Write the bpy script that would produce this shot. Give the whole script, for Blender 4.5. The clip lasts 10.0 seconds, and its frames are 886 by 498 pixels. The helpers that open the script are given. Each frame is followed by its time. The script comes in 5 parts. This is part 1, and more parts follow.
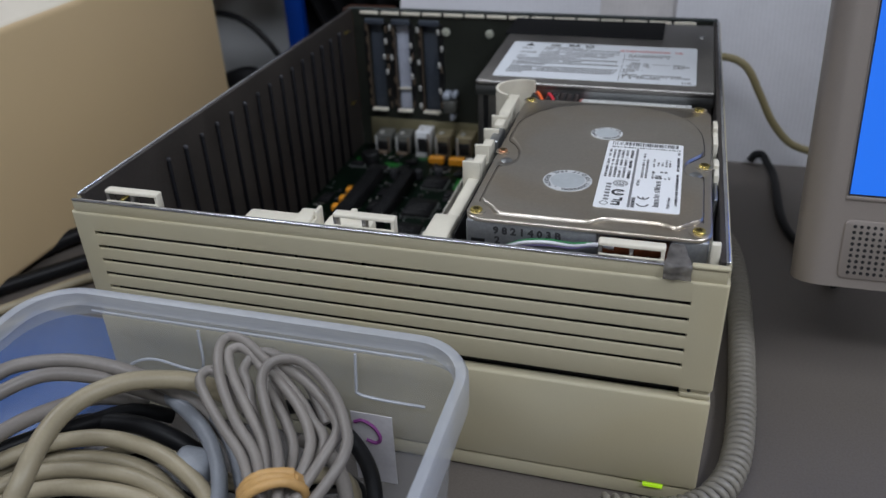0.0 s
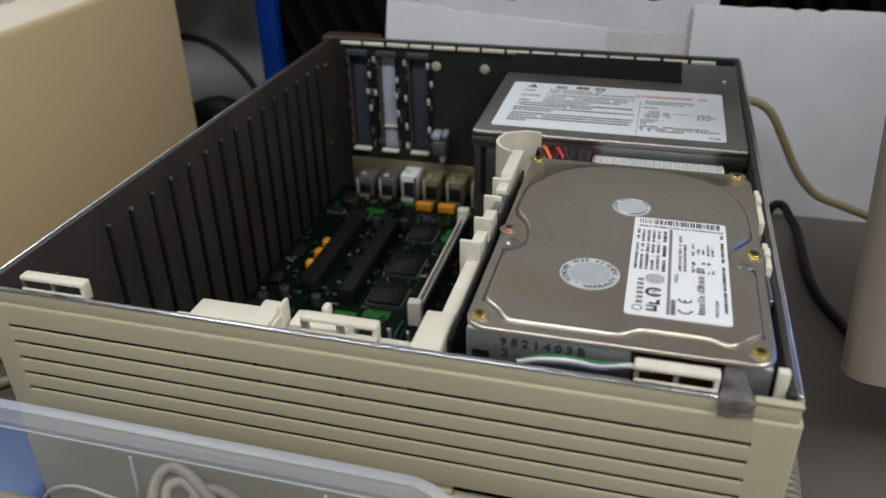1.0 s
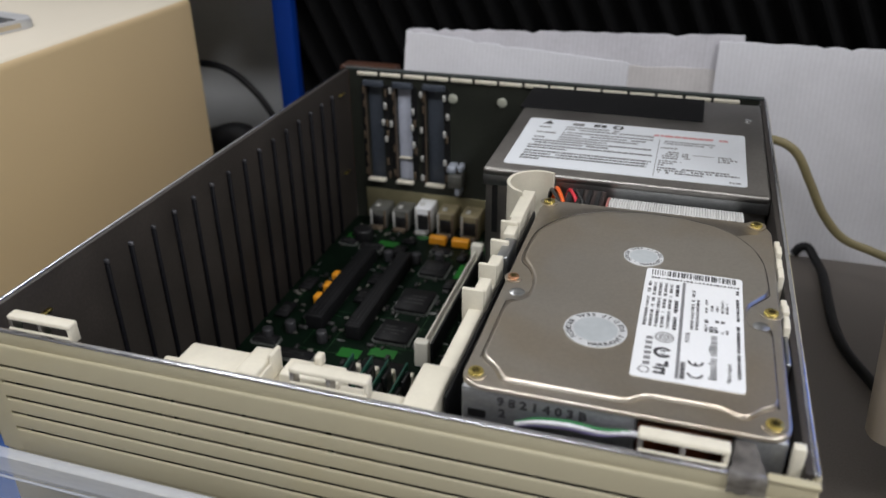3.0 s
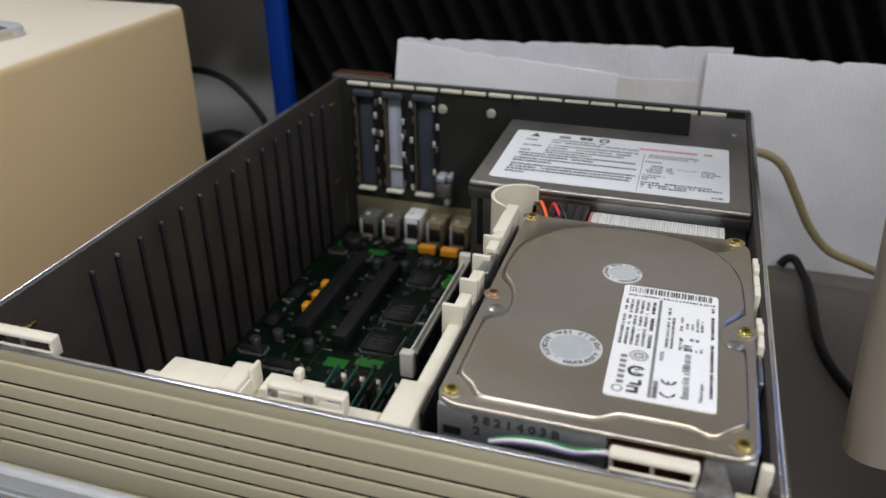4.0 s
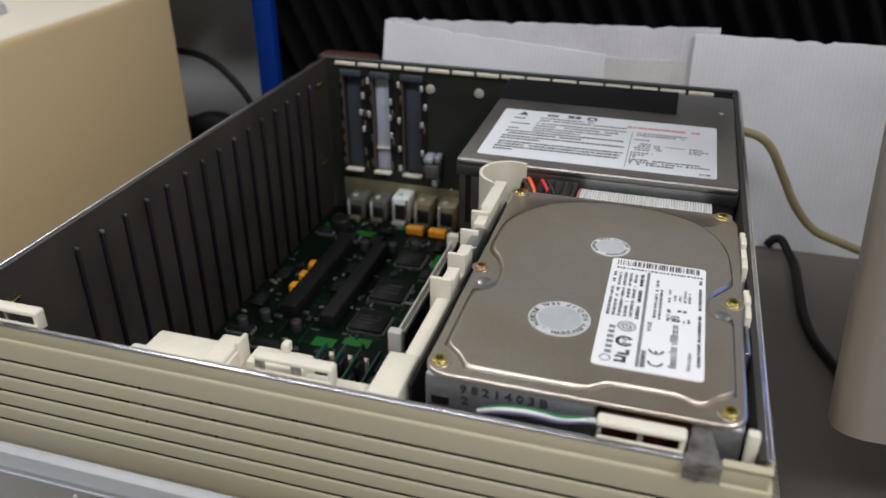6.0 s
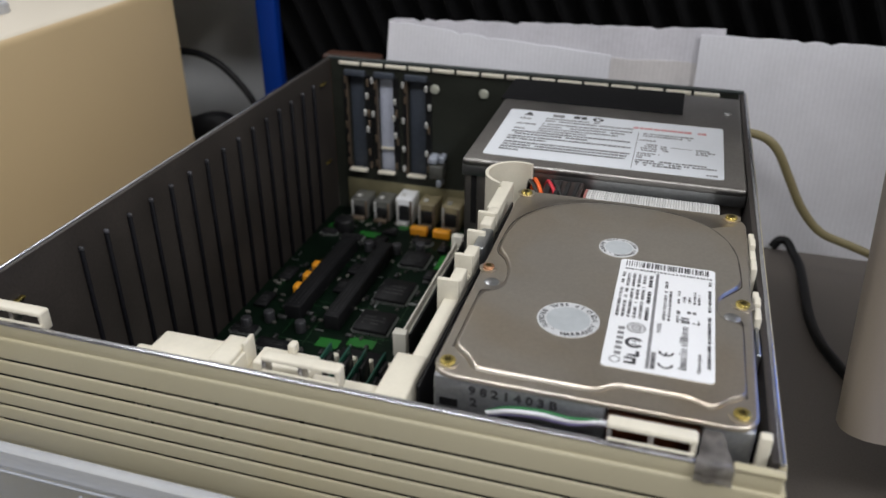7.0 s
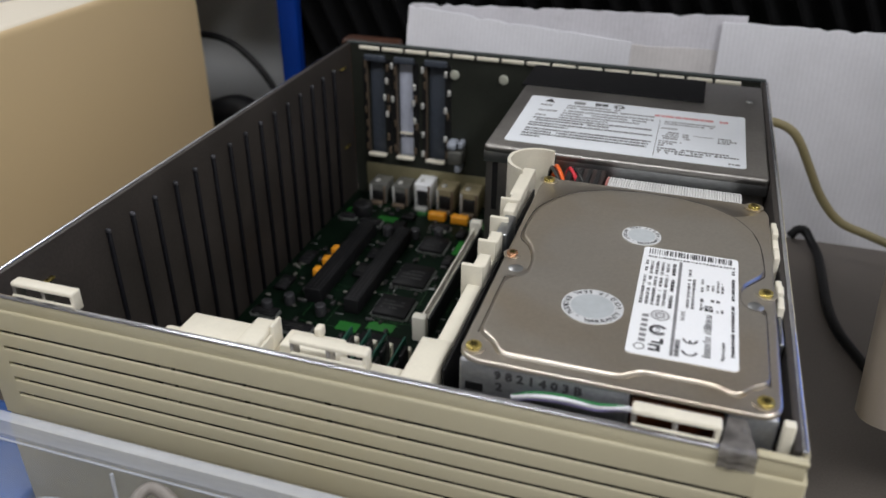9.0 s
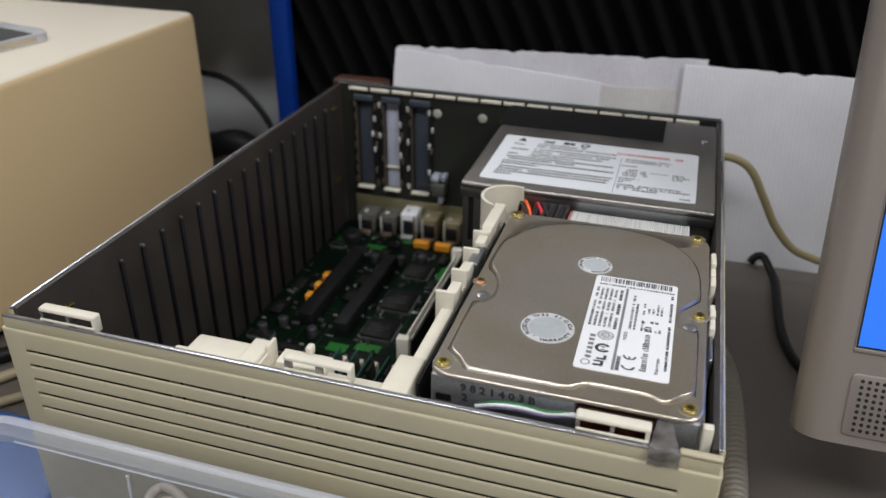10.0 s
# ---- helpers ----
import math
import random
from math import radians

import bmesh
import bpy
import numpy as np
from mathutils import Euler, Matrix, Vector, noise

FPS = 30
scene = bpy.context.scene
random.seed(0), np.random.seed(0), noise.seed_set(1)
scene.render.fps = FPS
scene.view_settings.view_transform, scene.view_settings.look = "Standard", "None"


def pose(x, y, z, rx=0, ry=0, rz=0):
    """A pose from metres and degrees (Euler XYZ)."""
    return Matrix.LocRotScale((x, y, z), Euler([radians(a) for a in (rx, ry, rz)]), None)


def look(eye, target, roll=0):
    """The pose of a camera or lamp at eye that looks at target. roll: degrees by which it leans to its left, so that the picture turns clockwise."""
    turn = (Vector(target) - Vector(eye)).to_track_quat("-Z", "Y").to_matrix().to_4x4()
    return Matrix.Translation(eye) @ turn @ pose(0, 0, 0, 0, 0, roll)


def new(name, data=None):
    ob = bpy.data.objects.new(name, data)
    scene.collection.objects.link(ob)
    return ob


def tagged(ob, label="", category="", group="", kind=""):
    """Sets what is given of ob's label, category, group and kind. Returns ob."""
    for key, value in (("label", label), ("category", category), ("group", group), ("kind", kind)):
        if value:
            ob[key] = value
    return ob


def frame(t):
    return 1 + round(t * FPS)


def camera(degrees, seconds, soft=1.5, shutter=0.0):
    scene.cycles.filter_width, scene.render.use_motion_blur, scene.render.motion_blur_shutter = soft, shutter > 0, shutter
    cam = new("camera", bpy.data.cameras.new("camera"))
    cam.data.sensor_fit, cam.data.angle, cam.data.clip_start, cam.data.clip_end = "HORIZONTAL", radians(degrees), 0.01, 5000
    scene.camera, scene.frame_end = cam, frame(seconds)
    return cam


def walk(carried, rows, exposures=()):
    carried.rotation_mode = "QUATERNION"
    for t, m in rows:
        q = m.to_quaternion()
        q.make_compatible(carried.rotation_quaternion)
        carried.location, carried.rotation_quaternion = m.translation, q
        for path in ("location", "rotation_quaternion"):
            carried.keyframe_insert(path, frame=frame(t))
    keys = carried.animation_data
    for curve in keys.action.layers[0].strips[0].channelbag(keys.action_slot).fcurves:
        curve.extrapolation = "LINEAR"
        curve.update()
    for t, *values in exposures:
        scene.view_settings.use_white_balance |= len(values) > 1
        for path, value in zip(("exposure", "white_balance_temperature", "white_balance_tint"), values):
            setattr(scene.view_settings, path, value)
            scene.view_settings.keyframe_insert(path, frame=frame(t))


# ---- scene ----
# ---- camera ----
cam = camera(57.92, 10.0, 1.5)
# seconds, eye, yaw to the left, pitch, roll
ROWS = [
    (0, 0.2713, -0.2775, 0.2963, 17.009, -30.611, -2.443),
    (0.3, 0.2564, -0.2737, 0.3002, 14.189, -30.743, -0.482),
    (0.5, 0.2498, -0.2639, 0.2966, 12.271, -29.923, 0.905),
    (0.7, 0.2545, -0.2348, 0.2864, 12.987, -29.886, 0.519),
    (0.8, 0.2528, -0.2214, 0.2867, 13.851, -29.896, -0.166),
    (1, 0.2461, -0.2051, 0.2928, 15.517, -29.939, -1.156),
    (1.2, 0.2452, -0.2025, 0.3000, 14.332, -30.630, 0.427),
    (1.5, 0.2455, -0.1974, 0.3033, 12.176, -30.705, 1.851),
    (1.7, 0.2487, -0.1955, 0.3001, 13.780, -29.684, 1.254),
    (2, 0.2504, -0.1986, 0.2975, 14.676, -28.952, 0.813),
    (2.5, 0.2489, -0.1958, 0.2960, 16.233, -28.497, -0.258),
    (2.7, 0.2508, -0.1921, 0.2951, 17.147, -28.429, -0.576),
    (3.8, 0.2506, -0.1796, 0.2975, 17.879, -28.322, -0.869),
    (4, 0.2577, -0.1848, 0.3017, 17.442, -28.257, -0.329),
    (4.5, 0.2628, -0.1859, 0.2961, 17.185, -28.517, -0.370),
    (5, 0.2591, -0.1868, 0.2949, 16.917, -28.920, -0.304),
    (5.5, 0.2594, -0.1871, 0.2959, 16.520, -29.034, -0.015),
    (7, 0.2553, -0.1860, 0.2944, 16.515, -28.941, 0.145),
    (7.5, 0.2569, -0.1876, 0.2955, 16.723, -29.364, 0.212),
    (8, 0.2549, -0.1888, 0.2947, 17.174, -29.796, 0.188),
    (8.5, 0.2516, -0.1901, 0.2951, 17.372, -29.998, 0.224),
    (9, 0.2507, -0.1898, 0.2961, 17.377, -30.025, 0.353),
    (9.5, 0.2514, -0.2001, 0.3064, 17.519, -29.471, 0.357),
    (10, 0.2690, -0.2221, 0.3200, 16.878, -28.387, 0.489),
]
walk(cam, [(t, Matrix.Translation((x, y, z)) @ pose(0, 0, 0, 0, 0, yaw) @ pose(0, 0, 0, 90 + pitch) @ pose(0, 0, 0, 0, 0, roll)) for t, x, y, z, yaw, pitch, roll in ROWS], [(0.0, -0.33, 5950, 10), (0.5, -0.26, 6000, 7), (0.7, -0.22, 6250, 7), (1.0, -0.16, 6480, 7), (1.5, -0.10, 6300, 8), (2.2, 0.0, 6500, 10), (10.0, 0.0, 6500, 10)])
cam.data.dof.use_dof, cam.data.dof.focus_distance, cam.data.dof.aperture_fstop = True, 0.36, 11.0

# ---- world and light ----
world = bpy.data.worlds.new("room_air")
scene.world = world
world.use_nodes = True
world.node_tree.nodes["Background"].inputs[0].default_value = (0.9, 0.95, 1.0, 1)
world.node_tree.nodes["Background"].inputs[1].default_value = 0.014


def area_lamp(name, place, target, sx, sy, watts, colour):
    data = bpy.data.lights.new(name, "AREA")
    data.shape, data.size, data.size_y, data.energy, data.color = "RECTANGLE", sx, sy, watts, colour
    ob = new(name, data)
    ob.matrix_world = look(place, target)
    return ob


area_lamp("ceiling_lamp", (1.35, -0.45, 1.62), (1.35, -0.45, 0.0), 0.35, 1.1, 25, (0.98, 0.985, 1.0))
area_lamp("ceiling_lamp", (-0.1, -0.92, 1.62), (-0.1, -0.92, 0.0), 1.3, 0.35, 17, (0.98, 0.985, 1.0))
area_lamp("ceiling_lamp", (-0.9, 0.55, 1.62), (-0.9, 0.55, 0.0), 0.35, 0.7, 11, (0.98, 0.985, 1.0))

# ---- materials ----
MATS = {}


def mat(name, colour, rough=0.5, metal=0.0, grain=0.06, scale=400.0, bump=0.15, stain=0.12, stain_scale=25.0, spec=0.5, per_object=0.0, trans=0.0, alpha=1.0, bump_dist=0.0003, tint=None):
    """A procedural surface: base colour with fine grain, larger stains and a fine relief."""
    if name in MATS:
        return MATS[name]
    m = bpy.data.materials.new(name)
    m.use_nodes = True
    nt = m.node_tree
    b = nt.nodes["Principled BSDF"]
    tc = nt.nodes.new("ShaderNodeTexCoord")
    n1, n2 = nt.nodes.new("ShaderNodeTexNoise"), nt.nodes.new("ShaderNodeTexNoise")
    n1.inputs["Scale"].default_value, n1.inputs["Detail"].default_value = scale, 4
    n2.inputs["Scale"].default_value, n2.inputs["Detail"].default_value = stain_scale, 5
    for n in (n1, n2):
        nt.links.new(tc.outputs["Object"], n.inputs["Vector"])
    base = nt.nodes.new("ShaderNodeRGB")
    base.outputs[0].default_value = (*colour, 1)
    out = base.outputs[0]
    for n, amount in ((n1, grain), (n2, stain)):
        ramp = nt.nodes.new("ShaderNodeMapRange")
        ramp.inputs[1].default_value, ramp.inputs[2].default_value = 0.25, 0.75
        ramp.inputs[3].default_value, ramp.inputs[4].default_value = 1 - amount, 1 + amount
        nt.links.new(n.outputs["Fac"], ramp.inputs[0])
        mul = nt.nodes.new("ShaderNodeVectorMath")
        mul.operation = "SCALE"
        nt.links.new(out, mul.inputs[0])
        nt.links.new(ramp.outputs[0], mul.inputs["Scale"])
        out = mul.outputs[0]
    if tint:
        n3 = nt.nodes.new("ShaderNodeTexNoise")
        n3.inputs["Scale"].default_value, n3.inputs["Detail"].default_value = stain_scale * 0.8, 3
        n3.inputs["Distortion"].default_value = 0.6
        nt.links.new(tc.outputs["Object"], n3.inputs["Vector"])
        ramp = nt.nodes.new("ShaderNodeMapRange")
        ramp.inputs[1].default_value, ramp.inputs[2].default_value = 0.42, 0.68
        nt.links.new(n3.outputs["Fac"], ramp.inputs[0])
        mixed = nt.nodes.new("ShaderNodeMix")
        mixed.data_type, mixed.blend_type = "RGBA", "MULTIPLY"
        nt.links.new(ramp.outputs[0], mixed.inputs[0])
        nt.links.new(out, mixed.inputs[6])
        mixed.inputs[7].default_value = (*tint, 1)
        out = mixed.outputs[2]
    if per_object:
        info = nt.nodes.new("ShaderNodeObjectInfo")
        ramp = nt.nodes.new("ShaderNodeMapRange")
        ramp.inputs[3].default_value, ramp.inputs[4].default_value = 1 - per_object, 1 + per_object
        nt.links.new(info.outputs["Random"], ramp.inputs[0])
        mul = nt.nodes.new("ShaderNodeVectorMath")
        mul.operation = "SCALE"
        nt.links.new(out, mul.inputs[0])
        nt.links.new(ramp.outputs[0], mul.inputs["Scale"])
        out = mul.outputs[0]
    nt.links.new(out, b.inputs["Base Color"])
    rr = nt.nodes.new("ShaderNodeMapRange")
    rr.inputs[3].default_value, rr.inputs[4].default_value = max(0.02, rough - 0.08), min(1, rough + 0.08)
    nt.links.new(n2.outputs["Fac"], rr.inputs[0])
    nt.links.new(rr.outputs[0], b.inputs["Roughness"])
    b.inputs["Metallic"].default_value = metal
    b.inputs["Specular IOR Level"].default_value = spec
    b.inputs["Transmission Weight"].default_value = trans
    b.inputs["Alpha"].default_value = alpha
    if bump:
        bp = nt.nodes.new("ShaderNodeBump")
        bp.inputs["Strength"].default_value, bp.inputs["Distance"].default_value = bump, bump_dist
        nt.links.new(n1.outputs["Fac"], bp.inputs["Height"])
        nt.links.new(bp.outputs[0], b.inputs["Normal"])
    MATS[name] = m
    return m


def glow(name, colour, strength):
    if name in MATS:
        return MATS[name]
    m = bpy.data.materials.new(name)
    m.use_nodes = True
    b = m.node_tree.nodes["Principled BSDF"]
    b.inputs["Base Color"].default_value = (*[c * 0.2 for c in colour], 1)
    b.inputs["Roughness"].default_value = 0.3
    b.inputs["Emission Color"].default_value = (*colour, 1)
    b.inputs["Emission Strength"].default_value = strength
    MATS[name] = m
    return m


TABLE = mat("grey_laminate", (0.122, 0.106, 0.093), 0.55, grain=0.14, scale=900, bump=0.05, stain=0.10, stain_scale=9)
BEIGE = mat("aged_beige_plastic", (0.500, 0.458, 0.325), 0.5, grain=0.03, scale=1600, bump=0.25, stain=0.05, stain_scale=14, tint=(1.0, 0.97, 0.90))
TAN = mat("yellowed_tan_plastic", (0.70, 0.535, 0.315), 0.45, grain=0.02, scale=1500, bump=0.2, stain=0.03, stain_scale=6)
CREAM = mat("cream_plastic", (0.75, 0.705, 0.59), 0.45, grain=0.03, scale=900, bump=0.1, stain=0.08, stain_scale=60)
DARK = mat("conductive_grey_paint", (0.0370, 0.0310, 0.0275), 0.5, grain=0.2, scale=700, bump=0.3, stain=0.25, stain_scale=30)
RIB = mat("shaded_bluish_rib", (0.0075, 0.0075, 0.0105), 0.6, grain=0.15, scale=600, stain=0.2, spec=0.25)
OLIVE = mat("dark_olive_paint", (0.0185, 0.0210, 0.0155), 0.55, grain=0.2, scale=500, stain=0.25, stain_scale=30)
STEEL = mat("zinc_plated_steel", (0.42, 0.43, 0.44), 0.36, 1.0, grain=0.08, scale=500, bump=0.1, stain=0.12, stain_scale=40)
PSUSTEEL = mat("dull_steel", (0.36, 0.345, 0.33), 0.38, 1.0, grain=0.08, scale=500, bump=0.1, stain=0.12, stain_scale=30)
COVER = mat("nickel_drive_cover", (0.565, 0.528, 0.475), 0.34, 1.0, grain=0.05, scale=700, bump=0.06, stain=0.07, stain_scale=22, tint=(0.96, 0.90, 0.81))
CAST = mat("cast_aluminium", (0.36, 0.37, 0.39), 0.5, 0.8, grain=0.12, scale=700, bump=0.3, stain=0.1, stain_scale=50)
BRASS = mat("yellow_zinc_screw", (0.62, 0.50, 0.16), 0.28, 1.0, grain=0.1, scale=600, stain=0.15, stain_scale=200)
COPPER = mat("copper_screw", (0.62, 0.34, 0.2), 0.3, 1.0, grain=0.1, scale=600, stain=0.15, stain_scale=200)
PAPER = mat("white_label", (0.84, 0.85, 0.87), 0.4, grain=0.02, scale=900, bump=0.03, stain=0.03)
INK = mat("black_print", (0.045, 0.045, 0.05), 0.6, grain=0.1, stain=0.1)
FINEINK = mat("fine_black_print", (0.13, 0.13, 0.135), 0.6, grain=0.1, stain=0.15)
PALEINK = mat("grey_print", (0.22, 0.22, 0.23), 0.6, grain=0.1, stain=0.1)
REDINK = mat("red_print", (0.62, 0.27, 0.28), 0.6, grain=0.1, stain=0.1)
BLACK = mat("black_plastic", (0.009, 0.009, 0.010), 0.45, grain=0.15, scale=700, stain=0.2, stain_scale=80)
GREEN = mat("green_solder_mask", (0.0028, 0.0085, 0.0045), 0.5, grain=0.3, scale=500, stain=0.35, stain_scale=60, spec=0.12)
CHIP = mat("black_epoxy", (0.008, 0.008, 0.009), 0.55, grain=0.2, scale=700, stain=0.25, stain_scale=80, spec=0.22)
RIM = mat("bright_rim_metal", (0.66, 0.67, 0.72), 0.24, 1.0, grain=0.08, scale=300, bump=0.15, stain=0.15, stain_scale=60)
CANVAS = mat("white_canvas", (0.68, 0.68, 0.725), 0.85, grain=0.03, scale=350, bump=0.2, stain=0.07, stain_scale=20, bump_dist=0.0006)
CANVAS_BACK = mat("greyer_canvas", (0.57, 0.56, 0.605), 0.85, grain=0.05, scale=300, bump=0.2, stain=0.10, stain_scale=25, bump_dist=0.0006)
CANVAS_WARM = mat("smudged_canvas", (0.58, 0.555, 0.555), 0.85, grain=0.04, scale=300, bump=0.2, stain=0.16, stain_scale=28, bump_dist=0.0006)


def fluted(m, pitch, deep):
    """Fine upright flutes in the relief and, faintly, in the colour of a board."""
    nt = m.node_tree
    b = nt.nodes["Principled BSDF"]
    tc, wave = nt.nodes.new("ShaderNodeTexCoord"), nt.nodes.new("ShaderNodeTexWave")
    wave.wave_type, wave.bands_direction = "BANDS", "X"
    wave.inputs["Scale"].default_value = 0.314 / pitch
    wave.inputs["Distortion"].default_value = 3.0
    wave.inputs["Detail Scale"].default_value = 0.3
    nt.links.new(tc.outputs["Object"], wave.inputs["Vector"])
    shade = nt.nodes.new("ShaderNodeMapRange")
    shade.inputs[3].default_value, shade.inputs[4].default_value = 0.975, 1.015
    nt.links.new(wave.outputs["Fac"], shade.inputs[0])
    old = b.inputs["Base Color"].links[0].from_socket
    mul = nt.nodes.new("ShaderNodeVectorMath")
    mul.operation = "SCALE"
    nt.links.new(old, mul.inputs[0])
    nt.links.new(shade.outputs[0], mul.inputs["Scale"])
    nt.links.new(mul.outputs[0], b.inputs["Base Color"])
    bp = nt.nodes.new("ShaderNodeBump")
    bp.inputs["Strength"].default_value, bp.inputs["Distance"].default_value = 0.5, deep
    nt.links.new(wave.outputs["Fac"], bp.inputs["Height"])
    nt.links.new(b.inputs["Normal"].links[0].from_socket, bp.inputs["Normal"])
    nt.links.new(bp.outputs[0], b.inputs["Normal"])


for m in (CANVAS, CANVAS_BACK, CANVAS_WARM):
    fluted(m, 0.0034, 0.00015)
FOAM = mat("black_foam", (0.0026, 0.0026, 0.003), 0.95, grain=0.3, scale=300, bump=0.5, stain=0.2, bump_dist=0.001, spec=0.15)
SILVER = mat("silver_grey_plastic", (0.28, 0.245, 0.222), 0.38, 0.35, grain=0.03, scale=1500, bump=0.05, stain=0.03, stain_scale=5)
WALLM = mat("grey_wall_paint", (0.52, 0.51, 0.49), 0.8, grain=0.04, scale=150, bump=0.3, stain=0.06, stain_scale=3)
BLUE = mat("blue_plastic", (0.008, 0.075, 0.30), 0.4, grain=0.05, stain=0.08)


# ---- shapes ----
def box(bm, lo, hi, r=0.0, seg=2):
    """A block from lo to hi, its edges rounded by r."""
    t = bmesh.new()
    bmesh.ops.create_cube(t, size=1)
    for v in t.verts:
        v.co = Vector([(lo[i] + hi[i]) / 2 + v.co[i] * (hi[i] - lo[i]) for i in range(3)])
    if r > 0:
        bmesh.ops.bevel(t, geom=t.edges[:], offset=r, segments=seg, profile=0.5, affect="EDGES", clamp_overlap=True)
    join(bm, t)
    return bm


def slab(lo, hi, r, pick, seg=3):
    """A block of which only the edges that pick() chooses by their middle and way are rounded."""
    t = bmesh.new()
    bmesh.ops.create_cube(t, size=1)
    for v in t.verts:
        v.co = Vector([(lo[i] + hi[i]) / 2 + v.co[i] * (hi[i] - lo[i]) for i in range(3)])
    es = [e for e in t.edges if pick((e.verts[0].co + e.verts[1].co) / 2, (e.verts[0].co - e.verts[1].co).normalized())]
    bmesh.ops.bevel(t, geom=es, offset=r, segments=seg, profile=0.5, affect="EDGES")
    return t


def join(bm, t):
    me = bpy.data.meshes.new("t")
    t.to_mesh(me)
    t.free()
    bm.from_mesh(me)
    bpy.data.meshes.remove(me)


def blk(lo, hi, r=0.0, seg=2):
    return box(bmesh.new(), lo, hi, r, seg)


def cyl(bm, a, b, r1, r2=None, n=20, r=0.0):
    """A round bar from a to b."""
    t = bmesh.new()
    a, b = Vector(a), Vector(b)
    bmesh.ops.create_cone(t, cap_ends=True, segments=n, radius1=r1, radius2=r1 if r2 is None else r2, depth=(b - a).length)
    if r > 0:
        es = [e for e in t.edges if abs(e.verts[0].co.z - e.verts[1].co.z) < 1e-7]
        bmesh.ops.bevel(t, geom=es, offset=r, segments=2, profile=0.5, affect="EDGES")
    q = (b - a).to_track_quat("Z", "Y").to_matrix().to_4x4()
    bmesh.ops.transform(t, matrix=Matrix.Translation((a + b) / 2) @ q, verts=t.verts)
    join(bm, t)
    return bm


def rod(a, b, r1, r2=None, n=20, r=0.0):
    return cyl(bmesh.new(), a, b, r1, r2, n, r)


def prism(bm, pts, z0, z1, r=0.0, seg=2):
    """An outline in plan, raised from z0 to z1; r rounds its upper edge."""
    t = bmesh.new()
    low = [t.verts.new((x, y, z0)) for x, y in pts]
    high = [t.verts.new((x, y, z1)) for x, y in pts]
    n = len(pts)
    t.faces.new(low[::-1])
    top = t.faces.new(high)
    for i in range(n):
        t.faces.new((low[i], low[(i + 1) % n], high[(i + 1) % n], high[i]))
    if r > 0:
        bmesh.ops.bevel(t, geom=top.edges[:], offset=r, segments=seg, profile=0.5, affect="EDGES")
    bmesh.ops.recalc_face_normals(t, faces=t.faces)
    join(bm, t)
    return bm


def rounded(x0, x1, y0, y1, rs, n=5):
    """The outline of a rectangle with corner radii rs (front left, front right, rear right, rear left)."""
    pts = []
    rs = rs if isinstance(rs, (tuple, list)) else (rs,) * 4
    for (cx, cy, a0), r in zip(((x0, y0, 180), (x1, y0, 270), (x1, y1, 0), (x0, y1, 90)), rs):
        ox, oy = (cx + r if cx == x0 else cx - r), (cy + r if cy == y0 else cy - r)
        for k in range(n + 1):
            a = radians(a0 + 90 * k / n)
            pts.append((ox + r * math.cos(a), oy + r * math.sin(a)))
    return pts


def curve_points(pts, step=6):
    """A smooth line through pts."""
    p = [Vector(q) for q in pts]
    p = [2 * p[0] - p[1]] + p + [2 * p[-1] - p[-2]]
    out = []
    for i in range(1, len(p) - 2):
        for k in range(step):
            t = k / step
            out.append(0.5 * (2 * p[i] + (p[i + 1] - p[i - 1]) * t + (2 * p[i - 1] - 5 * p[i] + 4 * p[i + 1] - p[i + 2]) * t * t + (3 * p[i] - p[i - 1] - 3 * p[i + 1] + p[i + 2]) * t ** 3))
    out.append(p[-2])
    return out


def tube(bm, pts, r, n=10, step=6, radius=None):
    """A cable along a smooth line through pts."""
    line = curve_points(pts, step) if step else [Vector(q) for q in pts]
    rings, side = [], None
    for i, p in enumerate(line):
        d = (line[min(i + 1, len(line) - 1)] - line[max(i - 1, 0)]).normalized()
        side = (d.orthogonal() if side is None else side - d * side.dot(d)).normalized()
        up = d.cross(side)
        rr = r if radius is None else radius(i, len(line))
        rings.append([bm.verts.new(p + rr * (math.cos(2 * math.pi * k / n) * side + math.sin(2 * math.pi * k / n) * up)) for k in range(n)])
    for a, b in zip(rings, rings[1:]):
        for k in range(n):
            bm.faces.new((a[k], a[(k + 1) % n], b[(k + 1) % n], b[k]))
    bm.faces.new(rings[0][::-1])
    bm.faces.new(rings[-1])
    return bm


def cable(pts, r, n=10, step=6):
    return tube(bmesh.new(), pts, r, n, step)


def soften(me):
    """Round edges shade smoothly; broad flat faces stay flat."""
    areas = np.empty(len(me.polygons))
    me.polygons.foreach_get("area", areas)
    normals = np.empty(len(me.polygons) * 3)
    me.polygons.foreach_get("normal", normals)
    square = np.abs(normals.reshape(-1, 3)).max(axis=1) > 0.9999
    middle = np.median(areas) if len(areas) else 0
    flat = (square & (areas > 2.5 * middle)) | (areas > 12 * middle)
    me.polygons.foreach_set("use_smooth", ~flat)
    me.set_sharp_from_angle(angle=radians(48))


def put(name, bm, material):
    me = bpy.data.meshes.new(name)
    bmesh.ops.recalc_face_normals(bm, faces=bm.faces[:])
    bm.to_mesh(me)
    bm.free()
    me.materials.append(material)
    soften(me)
    return new(name, me)


BASES = {}


